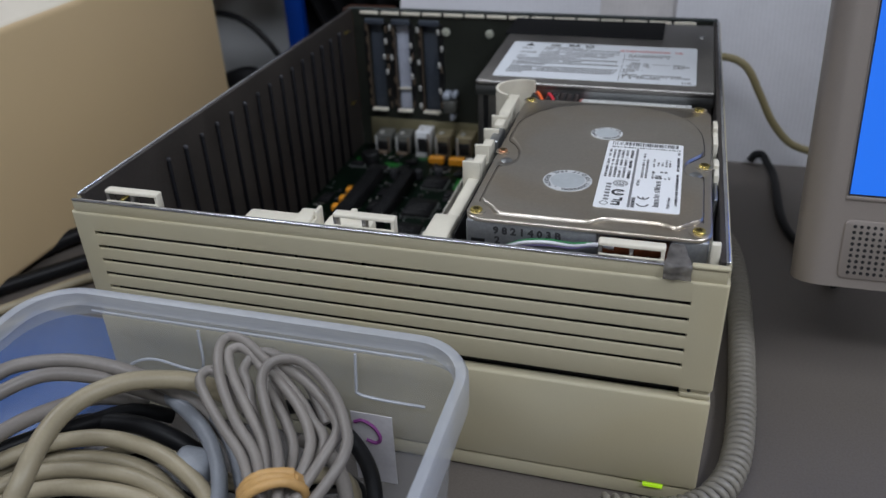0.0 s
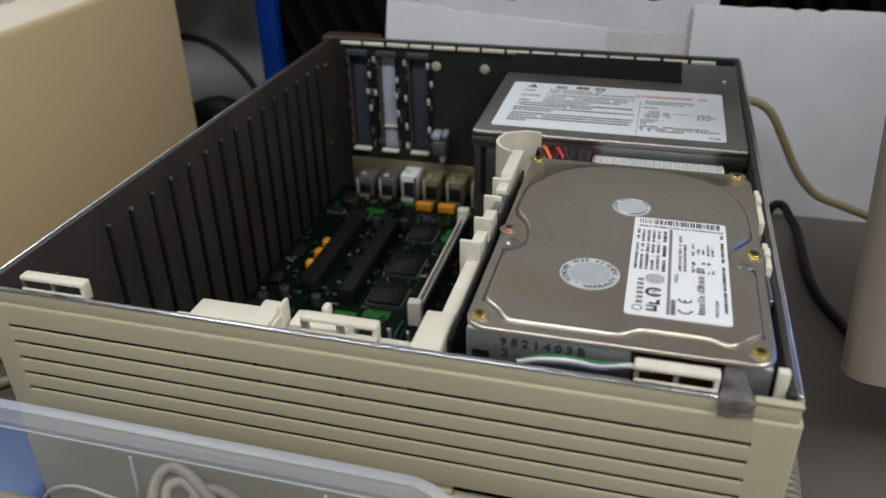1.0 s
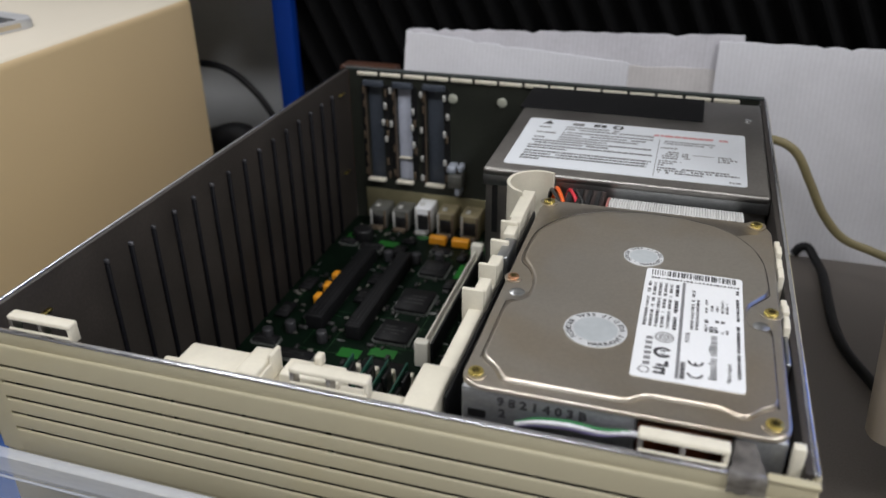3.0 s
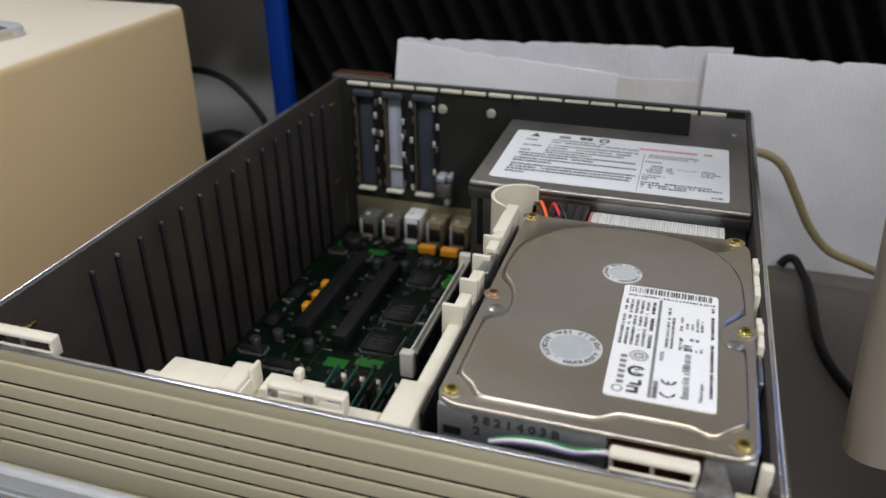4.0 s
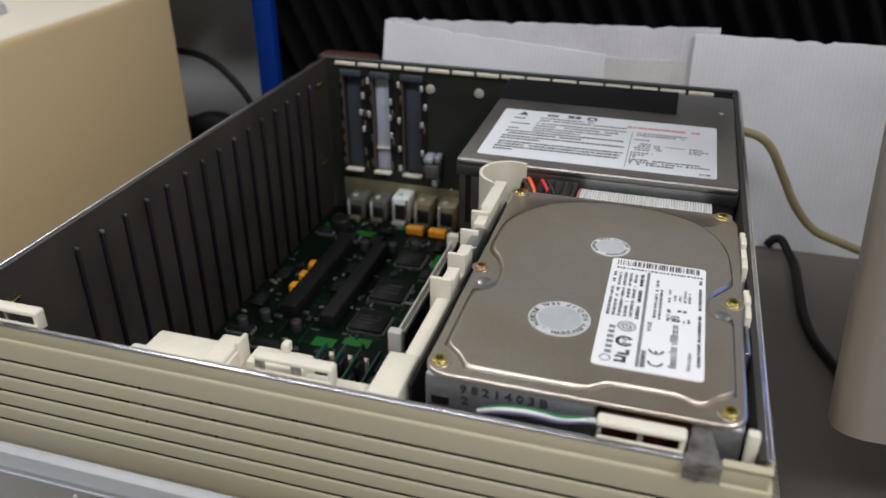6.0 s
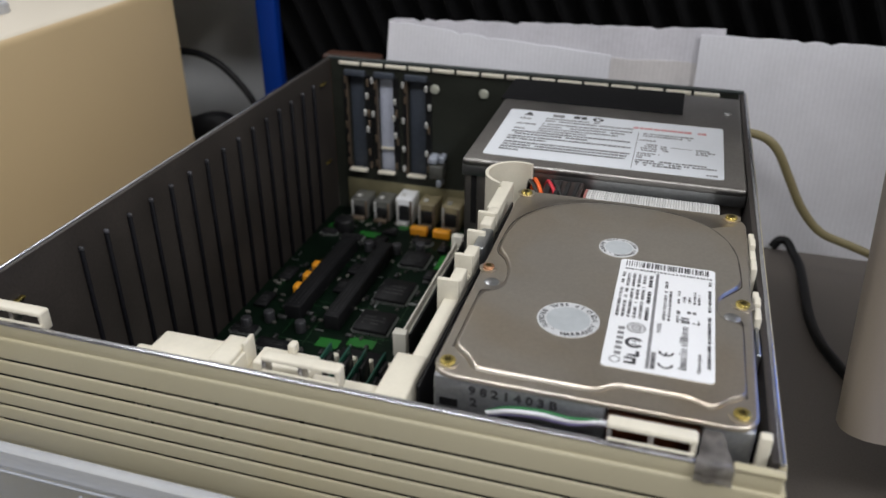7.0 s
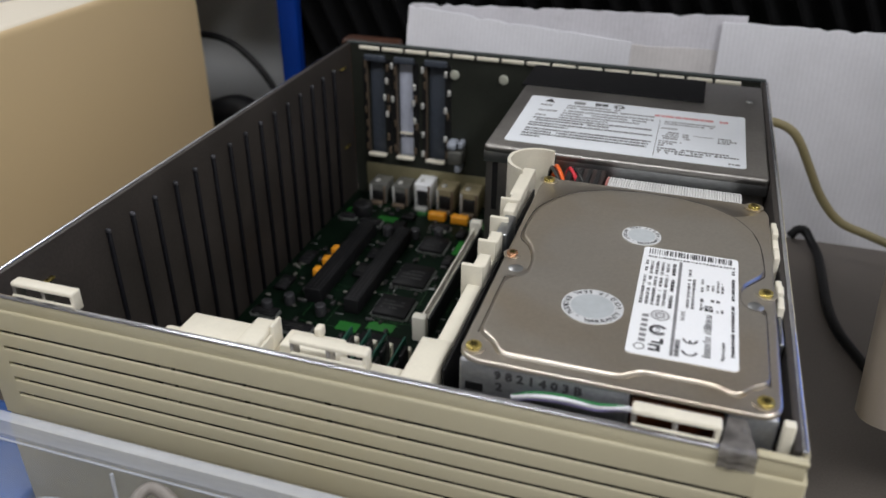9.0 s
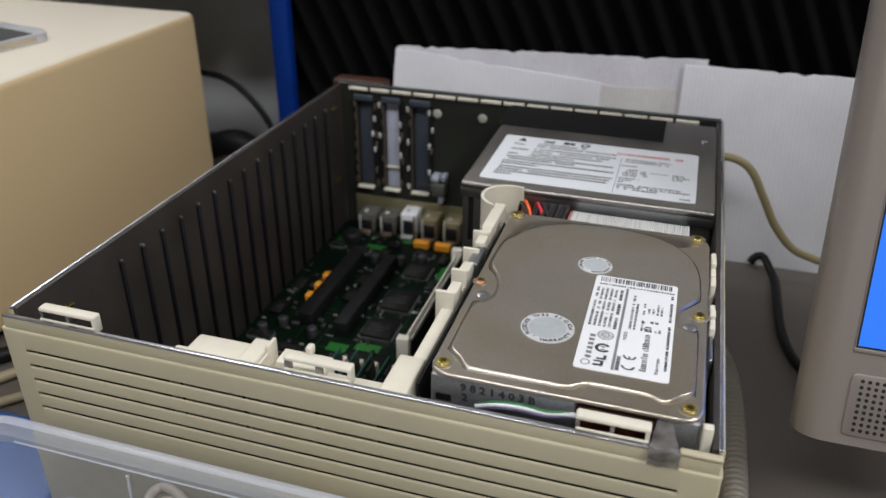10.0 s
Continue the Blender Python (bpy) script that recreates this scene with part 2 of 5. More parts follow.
def thing(name, place, label, category, group="", kind=""):
    """The base of a thing that is made of parts; the parts are given in world coordinates."""
    ob = new(name)
    ob.empty_display_size = 0.02
    ob.location = place
    BASES[ob.name] = Vector(place)
    return tagged(ob, label, category, group, kind)


def part(name, bm, material, parent, label=""):
    ob = put(name, bm, material)
    ob.parent = parent
    if parent.name in BASES:
        ob.matrix_parent_inverse = Matrix.Translation(-BASES[parent.name])
    return tagged(ob, label)


def single(name, bm, material, label, category, group="", kind=""):
    return tagged(put(name, bm, material), label, category, group, kind)


def piece(name, mesh, place, parent, rz=0.0):
    """One of many alike pieces that share a mesh."""
    ob = new(name, mesh)
    ob.parent = parent
    off = BASES.get(parent.name, Vector((0, 0, 0)))
    ob.location = Vector(place) - off
    ob.rotation_euler = (0, 0, rz)
    return ob


def shape(name, bm, material):
    """Mesh data alone, for pieces."""
    me = bpy.data.meshes.new(name)
    bmesh.ops.recalc_face_normals(bm, faces=bm.faces[:])
    bm.to_mesh(me)
    bm.free()
    me.materials.append(material)
    soften(me)
    return me


RNG = random.Random(7)

# ---- setting ----
single("table_top", blk((-1.0, -0.9, -0.03), (1.2, 0.62, 0.0), 0.003), TABLE, "speckled grey laminate table top under all the equipment", "table", kind="structure")
ROOM = (("wall_north", (-2.2, 1.0, -0.8), (2.4, 1.1, 1.7)), ("wall_south", (-2.2, -2.1, -0.8), (2.4, -2.0, 1.7)), ("wall_west", (-2.3, -2.1, -0.8), (-2.2, 1.1, 1.7)), ("wall_east", (2.4, -2.1, -0.8), (2.5, 1.1, 1.7)), ("floor", (-2.3, -2.1, -0.85), (2.5, 1.1, -0.8)), ("ceiling", (-2.3, -2.1, 1.7), (2.5, 1.1, 1.8)))
for nm, lo, hi in ROOM:
    single(nm, blk(lo, hi), WALLM, "plain painted pale %s closing the room" % nm.split("_")[0], nm.split("_")[0], kind="structure")

# lettering and printed lines
def letters(text, size, bold=0.0):
    """The outline of a text as a flat bmesh, its baseline starting at the origin."""
    cu = bpy.data.curves.new("t", "FONT")
    cu.body, cu.size, cu.resolution_u, cu.offset = text, size, 2, size * bold
    ob = new("t", cu)
    me = bpy.data.meshes.new_from_object(ob.evaluated_get(bpy.context.evaluated_depsgraph_get()))
    bm = bmesh.new()
    bm.from_mesh(me)
    bpy.data.objects.remove(ob)
    bpy.data.curves.remove(cu)
    bpy.data.meshes.remove(me)
    return bm


def quad(bm, x0, x1, y0, y1, z):
    bm.faces.new([bm.verts.new(p) for p in ((x0, y0, z), (x1, y0, z), (x1, y1, z), (x0, y1, z))])


def dashes(bm, x0, x1, y0, y1, z, along="x", word=0.0022, gap=0.0005, fill=0.93):
    """One line of print too fine to read, as short bars."""
    a, end = (x0, x1) if along == "x" else (y0, y1)
    while a < end:
        b = min(end, a + word * RNG.uniform(0.35, 1.7))
        if RNG.random() < fill and b - a > 0.0002:
            if along == "x":
                quad(bm, a, b, y0, y1, z)
            else:
                quad(bm, x0, x1, a, b, z)
        a = b + gap * RNG.uniform(0.6, 1.5)


def arc_ring(bm, cx, cy, z, r0, r1, n=28, a0=0.0, a1=360.0):
    for k in range(n):
        p, q = (radians(a0 + (a1 - a0) * j / n) for j in (k, k + 1))
        bm.faces.new([bm.verts.new((cx + r * math.cos(a), cy + r * math.sin(a), z)) for r, a in ((r0, p), (r1, p), (r1, q), (r0, q))])


# ---- the computer case ----
W, D, TOP = 0.302, 0.364, 0.129
case = thing("computer_case", (0.151, 0.182, 0.0), "beige desktop computer case with its lid off, on the table", "computer")
# front bezel: lip, pillars and slats between the vents
part("top_lip", blk((0.0012, 0.0010, 0.1212), (W - 0.0012, 0.0030, 0.1276), 0.0006), BEIGE, case)
part("pillar", slab((0.0, 0.0, 0.069), (0.0106, 0.006, 0.1222), 0.0012, lambda m, d: m.x < 0.001 and m.y < 0.001 or m.z > 0.122 and m.y < 0.001), BEIGE, case)
part("pillar", slab((0.2884, 0.0, 0.069), (W, 0.006, 0.1222), 0.0012, lambda m, d: m.x > W - 0.001 and m.y < 0.001 or m.z > 0.122 and m.y < 0.001), BEIGE, case)
SLOTS = [0.1119, 0.10415, 0.0964, 0.08865, 0.0809]
for k in range(6):
    z1 = 0.1222 if k == 0 else SLOTS[k - 1] - 0.0010
    z0 = SLOTS[k] + 0.0010 if k < 5 else 0.069
    part("slat", slab((0.0106, 0.0, z0), (0.2884, 0.0010, z1), 0.0012 if k == 0 else 0.0005, lambda m, d: abs(d.x) > 0.9 and m.y < 0.0005 and (m.z > z1 - 0.0001 or k == 5)), BEIGE, case)
# black sheets put in for the shade inside the vents and the disk slot
part("vent_backing", blk((0.009, 0.0062, 0.07), (0.290, 0.0072, 0.121)), BLACK, case, "black sheet put in for the shade behind the vents")
part("floppy_slot", blk((0.004, 0.0052, 0.058), (W - 0.004, 0.0068, 0.0715)), BLACK, case, "floppy disk slot, its shade put in as a black plate")
part("slot_bar", blk((0.0012, 0.0008, 0.0668), (0.1905, 0.0049, 0.0686), 0.0004), BEIGE, case)
part("slot_bar", blk((0.2887, 0.0008, 0.0668), (W - 0.0012, 0.0049, 0.0686), 0.0004), BEIGE, case)
part("lower_panel", blk((0.0, -0.0012, 0.0112), (W, 0.005, 0.0635), 0.0014), BEIGE, case)
part("panel_lip", blk((0.0005, 0.0004, 0.0636), (0.1905, 0.0048, 0.0662), 0.0006), BEIGE, case)
part("panel_lip", blk((0.2887, 0.0004, 0.0636), (W - 0.0005, 0.0048, 0.0662), 0.0006), BEIGE, case)
part("base_strip", blk((0.0012, 0.0, 0.001), (W - 0.0012, 0.006, 0.0104), 0.001), BEIGE, case)
part("power_light", blk((0.2785, -0.0016, 0.0092), (0.2875, 0.001, 0.0112), 0.0005), glow("green_led", (0.50, 0.85, 0.01), 0.7), case, "lit yellow-green power light")
part("reset_hole", rod((0.2925, 0.0004, 0.0677), (0.2925, 0.003, 0.0677), 0.0008, n=10), BLACK, case)
# shell and painted inner shield
part("left_shell", blk((0.0, 0.0063, 0.001), (0.0022, D, TOP - 0.001), 0.0006), BEIGE, case)
part("right_shell", blk((W - 0.0022, 0.0063, 0.001), (W, D, TOP - 0.001), 0.0006), BEIGE, case)
part("base_plate", blk((0.0024, 0.0075, 0.001), (W - 0.0024, D - 0.004, 0.0042), 0.0004), DARK, case)
part("left_shield", blk((0.0023, 0.0065, 0.002), (0.0046, D - 0.004, TOP), 0.0004), DARK, case, "dark grey painted inner side with ribs")
part("right_shield", blk((W - 0.0046, 0.0065, 0.002), (W - 0.0023, D - 0.004, TOP), 0.0004), DARK, case)
# ribs darker than the wall: the shadow they cast is put into their colour
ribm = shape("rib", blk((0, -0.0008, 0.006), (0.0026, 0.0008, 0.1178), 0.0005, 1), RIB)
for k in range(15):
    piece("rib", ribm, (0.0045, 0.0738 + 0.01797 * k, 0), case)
# paler tips: the light caught by the rib tops, put in as colour
tip = shape("rib_tip", blk((0, -0.0009, 0.1160), (0.0028, 0.0009, 0.1183), 0.0005, 1), mat("rib_tip_glint", (0.075, 0.075, 0.085), 0.5, per_object=0.6))
for k in range(15):
    piece("rib_tip", tip, (0.0045, 0.0738 + 0.01797 * k, 0), case)
part("front_rim", blk((0.0014, 0.0006, 0.1277), (W - 0.0154, 0.0028, 0.1288), 0.0005), RIM, case, "bright metal front rim")
part("corner_cap", blk((W - 0.0152, 0.0006, 0.1277), (W - 0.0008, 0.0036, 0.1294), 0.0006), BEIGE, case)
part("front_shield", blk((0.0048, 0.0073, 0.003), (W - 0.0048, 0.0080, 0.084), 0.0002), DARK, case)
part("side_rim", blk((0.0008, 0.006, TOP - 0.0009), (0.0024, D - 0.002, TOP + 0.0004), 0.0003), RIM, case)
part("side_rim", blk((W - 0.0024, 0.006, TOP - 0.0009), (W - 0.0008, D - 0.002, TOP + 0.0004), 0.0003), RIM, case)
# rear wall with three card slots
rear = bmesh.new()
XS = [(0.0189, 0.0310), (0.0424, 0.0540), (0.0664, 0.0795)]
x = 0.0047
for a, b in XS + [(W - 0.0047, W)]:
    box(rear, (x, 0.3600, 0.004), (a, 0.3632, 0.1285))
    x = b
for a, b in XS:
    box(rear, (a, 0.3600, 0.004), (b, 0.3632, 0.0425))
    box(rear, (a, 0.3600, 0.1195), (b, 0.3632, 0.1285))
part("rear_wall", rear, OLIVE, case)
part("rear_top", blk((0.002, 0.3595, 0.1286), (W - 0.002, D, 0.1302), 0.0005), mat("dark_green_grey", (0.035, 0.045, 0.045), 0.4, grain=0.1), case)
for k, (a, b) in enumerate(XS):
    slate = mat("slate_plastic", (0.055, 0.065, 0.085), 0.45, grain=0.15, scale=300)
    part("slot_cover", blk((a - 0.001, 0.3634, 0.041), (b + 0.001, 0.3646, 0.121), 0.0003), mat("bluish_cover", (0.52, 0.55, 0.66), 0.5, stain=0.1, stain_scale=60) if k == 1 else slate, case, "pale slot cover" if k == 1 else "")
    part("slot_cap", blk((a - 0.002, 0.3560, 0.1178), (b + 0.002, 0.3592, 0.1222), 0.0004), slate, case)
    part("slot_edge", blk((a - 0.0012, 0.3575, 0.0437), (a - 0.0002, 0.3599, 0.1178)), mat("brown_edge", (0.085, 0.062, 0.045), 0.5), case)
    part("slot_foot", blk((a - 0.001, 0.3545, 0.0415), (b + 0.001, 0.3598, 0.0435), 0.0003), CREAM, case)
part("slot_step", blk((0.0424, 0.3605, 0.0605), (0.0540, 0.3632, 0.0618), 0.0003), CREAM, case)
finger = shape("spring_finger", blk((-0.0013, -0.0020, -0.0026), (0.0013, 0, 0.0026), 0.0009, 2), mat("bright_spring", (0.62, 0.62, 0.60), 0.4, 0.4))
dull = shape("spring_finger", blk((-0.0010, -0.0014, -0.0030), (0.0010, 0, 0.0030), 0.0006, 2), mat("tarnished_spring", (0.16, 0.12, 0.085), 0.5, 0.4))
for x, zs in ((0.0336, (0.103, 0.0765)), (0.0318, (0.0898,)), (0.0382, (0.1150, 0.0890)), (0.0558, (0.1002, 0.0735)), (0.0549, (0.0875,)), (0.0624, (0.1140, 0.0862, 0.0632, 0.0472)), (0.0805, (0.1125, 0.0845, 0.0617)), (0.0832, (0.0985,))):
    for z in zs:
        piece("spring_finger", finger, (x, 0.3590, z), case)
for x in (0.0165, 0.0345, 0.0398, 0.0566, 0.0640, 0.0822):
    for k in range(7):
        if RNG.random() < 0.6:
            piece("spring_finger", dull, (x + RNG.uniform(-0.0008, 0.0008), 0.3596, 0.0475 + 0.0108 * k + RNG.uniform(-0.002, 0.002)), case)
    part("finger_strip", blk((x - 0.0022, 0.3592, 0.044), (x + 0.0022, 0.36005, 0.119)), BLACK, case)
seg = shape("contact_strip", blk((-0.0082, -0.0016, -0.0015), (0.0082, 0, 0.0015), 0.0005, 1), CREAM)
x = 0.0205
for k in range(15):
    piece("contact_strip", seg, (x, 0.3592, 0.1268), case)
    x += 0.0183
# pale discs stand in for two wall holes with light showing through
hole_mesh = shape("rivet", rod((0, -0.0016, 0), (0, 0.0, 0), 0.0036, n=18, r=0.0006), mat("greenish_hole_light", (0.50, 0.51, 0.43), 0.45, 0.2))
for x in (0.0871, 0.1241):
    piece("rivet", hole_mesh, (x, 0.3598, 0.1127), case)
clip = shape("brass_clip", blk((0, -0.004, -0.0007), (0.0022, 0.004, 0.0007), 0.0004, 1), BRASS)
for y, z in ((0.033, 0.114), (0.343, 0.114), (0.343, 0.052)):
    piece("brass_clip", clip, (0.0046, y, z), case)

# lid latches on the front rim
for x0, x1 in ((0.0192, 0.0475), (0.1353, 0.1640), (0.2500, 0.2765)):
    la = thing("lid_latch", ((x0 + x1) / 2, 0.007, 0.1255), "cream plastic lid latch on the front rim", "latch", "lid latches")
    bm = bmesh.new()
    prism(bm, rounded(x0, x1, 0.0036, 0.0086, 0.0010, 3), 0.1324, 0.1339, 0.0008)
    part("cap", bm, CREAM, la)
    for x in (x0 + 0.001, (x0 + x1) / 2, x1 - 0.001):
        part("leg", blk((x - 0.0008, 0.0040, 0.1258), (x + 0.0008, 0.0082, 0.1326), 0.0002), PSUSTEEL if x < x1 - 0.002 else CREAM, la)
    part("foot", blk((x0 + 0.0005, 0.0030, 0.1250), (x1 - 0.0005, 0.0040, 0.1289), 0.0003), CREAM, la)

# ---- the motherboard ----
BZ = 0.0082
board = thing("motherboard", (0.09, 0.2, 0.0042), "green motherboard with chips and sockets inside the case", "circuit board")
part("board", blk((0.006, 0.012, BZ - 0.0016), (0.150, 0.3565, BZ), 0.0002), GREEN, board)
for x, y in ((0.012, 0.02), (0.012, 0.34), (0.14, 0.02), (0.14, 0.33)):
    part("standoff", rod((x, y, 0.0041), (x, y, BZ - 0.0015), 0.003, n=12), STEEL, board)


def chip(x0, x1, y0, y1, h=0.0035, pins=True):
    c = part("chip", blk((x0, y0, BZ + 0.0008), (x1, y1, BZ + h), 0.0003, 1), CHIP, board)
    if pins:
        bm = bmesh.new()
        n = int((x1 - x0) / 0.0016)
        for k in range(n):
            px = x0 + (k + 0.5) * (x1 - x0) / n
            for y, s in ((y0, -1), (y1, 1)):
                box(bm, (px - 0.0003, min(y, y + s * 0.0014), BZ), (px + 0.0003, max(y, y + s * 0.0014), BZ + 0.0014))
        m = int((y1 - y0) / 0.0016)
        for k in range(m):
            py = y0 + (k + 0.5) * (y1 - y0) / m
            for x, s in ((x0, -1), (x1, 1)):
                box(bm, (min(x, x + s * 0.0014), py - 0.0003, BZ), (max(x, x + s * 0.0014), py + 0.0003, BZ + 0.0014))
        tagged(part("lead_frame", bm, mat("tinned_leads", (0.20, 0.21, 0.20), 0.35, 0.3), c), kind="stuff")
    bm = bmesh.new()
    for k in range(3):
        dashes(bm, x0 + 0.15 * (x1 - x0), x1 - 0.2 * (x1 - x0), y0 + (0.3 + 0.16 * k) * (y1 - y0), y0 + (0.36 + 0.16 * k) * (y1 - y0), BZ + h + 0.0001)
    part("chip_print", bm, mat("faint_chip_print", (0.035, 0.035, 0.035), 0.6), c)


chip(0.0845, 0.1065, 0.192, 0.214)
chip(0.0845, 0.1065, 0.228, 0.254)
chip(0.086, 0.104, 0.276, 0.296)
chip(0.117, 0.135, 0.286, 0.304)
for x0, y0, w, d in ((0.012, 0.306, 0.012, 0.008), (0.03, 0.302, 0.016, 0.008), (0.056, 0.296, 0.009, 0.016), (0.108, 0.262, 0.006, 0.012), (0.084, 0.310, 0.014, 0.007), (0.058, 0.318, 0.010, 0.006), (0.012, 0.170, 0.016, 0.008), (0.034, 0.160, 0.022, 0.008), (0.062, 0.140, 0.020, 0.008), (0.012, 0.120, 0.020, 0.020), (0.040, 0.100, 0.020, 0.020), (0.055, 0.230, 0.008, 0.016), (0.055, 0.255, 0.008, 0.014), (0.012, 0.200, 0.009, 0.016), (0.012, 0.235, 0.009, 0.016), (0.106, 0.302, 0.006, 0.010)):
    chip(x0, x0 + w, y0, y0 + d, 0.003, w > 0.011)
# expansion sockets
for x0, x1, y0, y1 in ((0.0375, 0.0490, 0.194, 0.290), (0.0665, 0.0765, 0.190, 0.290)):
    bm = blk((x0, y0, BZ), (x1, y1, BZ + 0.0105), 0.0006)
    s = part("card_socket", bm, CHIP, board, "long black expansion card socket")
    bm = bmesh.new()
    for row in range(3):
        for k in range(32):
            px, py = x0 + (row + 1) * (x1 - x0) / 4, y0 + 0.004 + k * (y1 - y0 - 0.008) / 31
            box(bm, (px - 0.0004, py - 0.0004, BZ + 0.0103), (px + 0.0004, py + 0.0004, BZ + 0.0107))
    part("contact_row", bm, mat("socket_holes", (0.022, 0.022, 0.024), 0.5), s)
for y in (0.2235, 0.2385, 0.2535):
    part("capacitor", blk((0.0304, y - 0.0036, BZ), (0.0358, y + 0.0036, BZ + 0.0075), 0.0012), mat("orange_epoxy", (0.80, 0.33, 0.02), 0.4, stain=0.2), board, "orange capacitor")
for x0 in (0.0775, 0.0955):
    part("capacitor", blk((x0, 0.3235, BZ), (x0 + 0.0135, 0.3300, BZ + 0.0065), 0.001), mat("orange_epoxy", (0.72, 0.27, 0.03), 0.4), board, "orange rectangular capacitor")
# small parts scattered over the board
tiny = shape("small_part", blk((-0.0016, -0.0009, 0), (0.0016, 0.0009, 0.0014), 0.0002, 1), mat("pale_component", (0.085, 0.082, 0.072), 0.5, per_object=0.9, stain=0.2))
tiny2 = shape("small_part", blk((-0.0022, -0.0012, 0), (0.0022, 0.0012, 0.0022), 0.0003, 1), mat("dark_component", (0.03, 0.03, 0.03), 0.5, per_object=0.6))
tiny3 = shape("solder_pad", blk((-0.0028, -0.0005, 0), (0.0028, 0.0005, 0.0006), 0.0001, 1), STEEL)
for k in range(230):
    piece("small_part", RNG.choice((tiny, tiny, tiny2, tiny3)), (RNG.uniform(0.010, 0.140), RNG.uniform(0.10, 0.340), BZ), board, RNG.choice((0, math.pi / 2)))
for x, y in ((0.030, 0.188), (0.054, 0.183), (0.020, 0.177), (0.057, 0.292), (0.078, 0.294), (0.119, 0.306), (0.094, 0.300)):
    part("can_capacitor", rod((x, y, BZ), (x, y, BZ + 0.008), 0.0034, n=16, r=0.0006), mat("grey_can", (0.06, 0.06, 0.066), 0.35, 0.4), board)
tr = bmesh.new()
for k in range(90):
    x, y = RNG.uniform(0.01, 0.14), RNG.uniform(0.09, 0.34)
    if RNG.random() < 0.5:
        quad(tr, x, x + RNG.uniform(0.006, 0.03), y, y + 0.0004, BZ + 0.0001)
    else:
        quad(tr, x, x + 0.0004, y, y + RNG.uniform(0.006, 0.03), BZ + 0.0001)
part("traces", tr, mat("bright_green_trace", (0.010, 0.05, 0.014), 0.4), board)
for x0, x1, y0, y1 in ((0.068, 0.082, 0.172, 0.181), (0.086, 0.103, 0.178, 0.1865), (0.040, 0.056, 0.312, 0.320), (0.012, 0.030, 0.318, 0.326), (0.111, 0.122, 0.318, 0.330), (0.066, 0.074, 0.330, 0.338), (0.110, 0.114, 0.280, 0.300)):
    part("copper_plane", blk((x0, y0, BZ), (x1, y1, BZ + 0.0002)), mat("bare_green_plane", (0.012, 0.13, 0.016), 0.35, stain=0.15), board)
# rear ports
for x0, x1, h, m in ((0.0235, 0.0375, 0.0165, "g"), (0.0425, 0.0560, 0.0170, "g"), (0.0610, 0.0745, 0.0215, "w"), (0.0790, 0.0930, 0.0195, "y"), (0.0980, 0.1125, 0.0195, "y"), (0.118, 0.132, 0.0195, "y")):
    col = {"g": mat("grey_port_shell", (0.11, 0.11, 0.10), 0.45, stain=0.3, stain_scale=150), "w": PAPER, "y": mat("aged_port_shell", (0.26, 0.22, 0.13), 0.45, stain=0.3, stain_scale=120)}[m]
    po = part("port", blk((x0, 0.3400, BZ), (x1, 0.3585, BZ + h), 0.0008), col, board, "white printer port shell" if m == "w" else "")
    part("port_mouth", blk((x0 + 0.0025, 0.3396, BZ + 0.0030), (x1 - 0.0025, 0.3404, BZ + h - 0.0055), 0.0003, 1), BLACK, po)
    part("port_frame", blk((x0 + 0.0004, 0.3392, BZ), (x0 + 0.0022, 0.3402, BZ + h - 0.001), 0.0003, 1), MATS["bright_spring"], po)
    part("port_frame", blk((x1 - 0.0022, 0.3392, BZ), (x1 - 0.0004, 0.3402, BZ + h - 0.001), 0.0003, 1), MATS["tarnished_spring"], po)
    part("shield_tab", blk((x0 + 0.003, 0.3445, BZ + h - 0.0004), (x0 + 0.0065, 0.3490, BZ + h + 0.0010), 0.0004, 1), MATS["bright_spring"], po)
    part("solder_leg", blk((x0 + 0.0015, 0.3350, BZ), (x1 - 0.0020, 0.3388, BZ + 0.0032), 0.0004, 1), MATS["bright_spring"] if m == "w" else MATS["tarnished_spring"], po)
part("port_shield", blk((0.014, 0.3588, 0.008), (0.148, 0.3598, 0.0335), 0.0003), mat("brassy_shield", (0.30, 0.27, 0.16), 0.45, 0.6, stain=0.3), board)
part("coil", rod((0.027, 0.318, BZ), (0.027, 0.318, BZ + 0.010), 0.0075, n=20, r=0.001), BLACK, board, "round black coil")
# the long white socket
IVORY = mat("ivory_plastic", (0.85, 0.82, 0.72), 0.4, grain=0.02, stain=0.05)
so = part("module_socket", blk((0.1178, 0.177, BZ), (0.1250, 0.303, BZ + 0.0075), 0.0008), IVORY, board, "long cream memory socket")
part("socket_end", blk((0.1172, 0.175, BZ), (0.1258, 0.181, BZ + 0.0175), 0.001), IVORY, so)
part("socket_end", blk((0.1172, 0.300, BZ), (0.1258, 0.306, BZ + 0.0175), 0.001), IVORY, so)
part("socket_lip", blk((0.1200, 0.181, BZ + 0.0075), (0.1212, 0.300, BZ + 0.0125), 0.0003), IVORY, so)
part("socket_groove", blk((0.1254, 0.181, BZ + 0.001), (0.1270, 0.300, BZ + 0.014), 0.0003), BLACK, so)
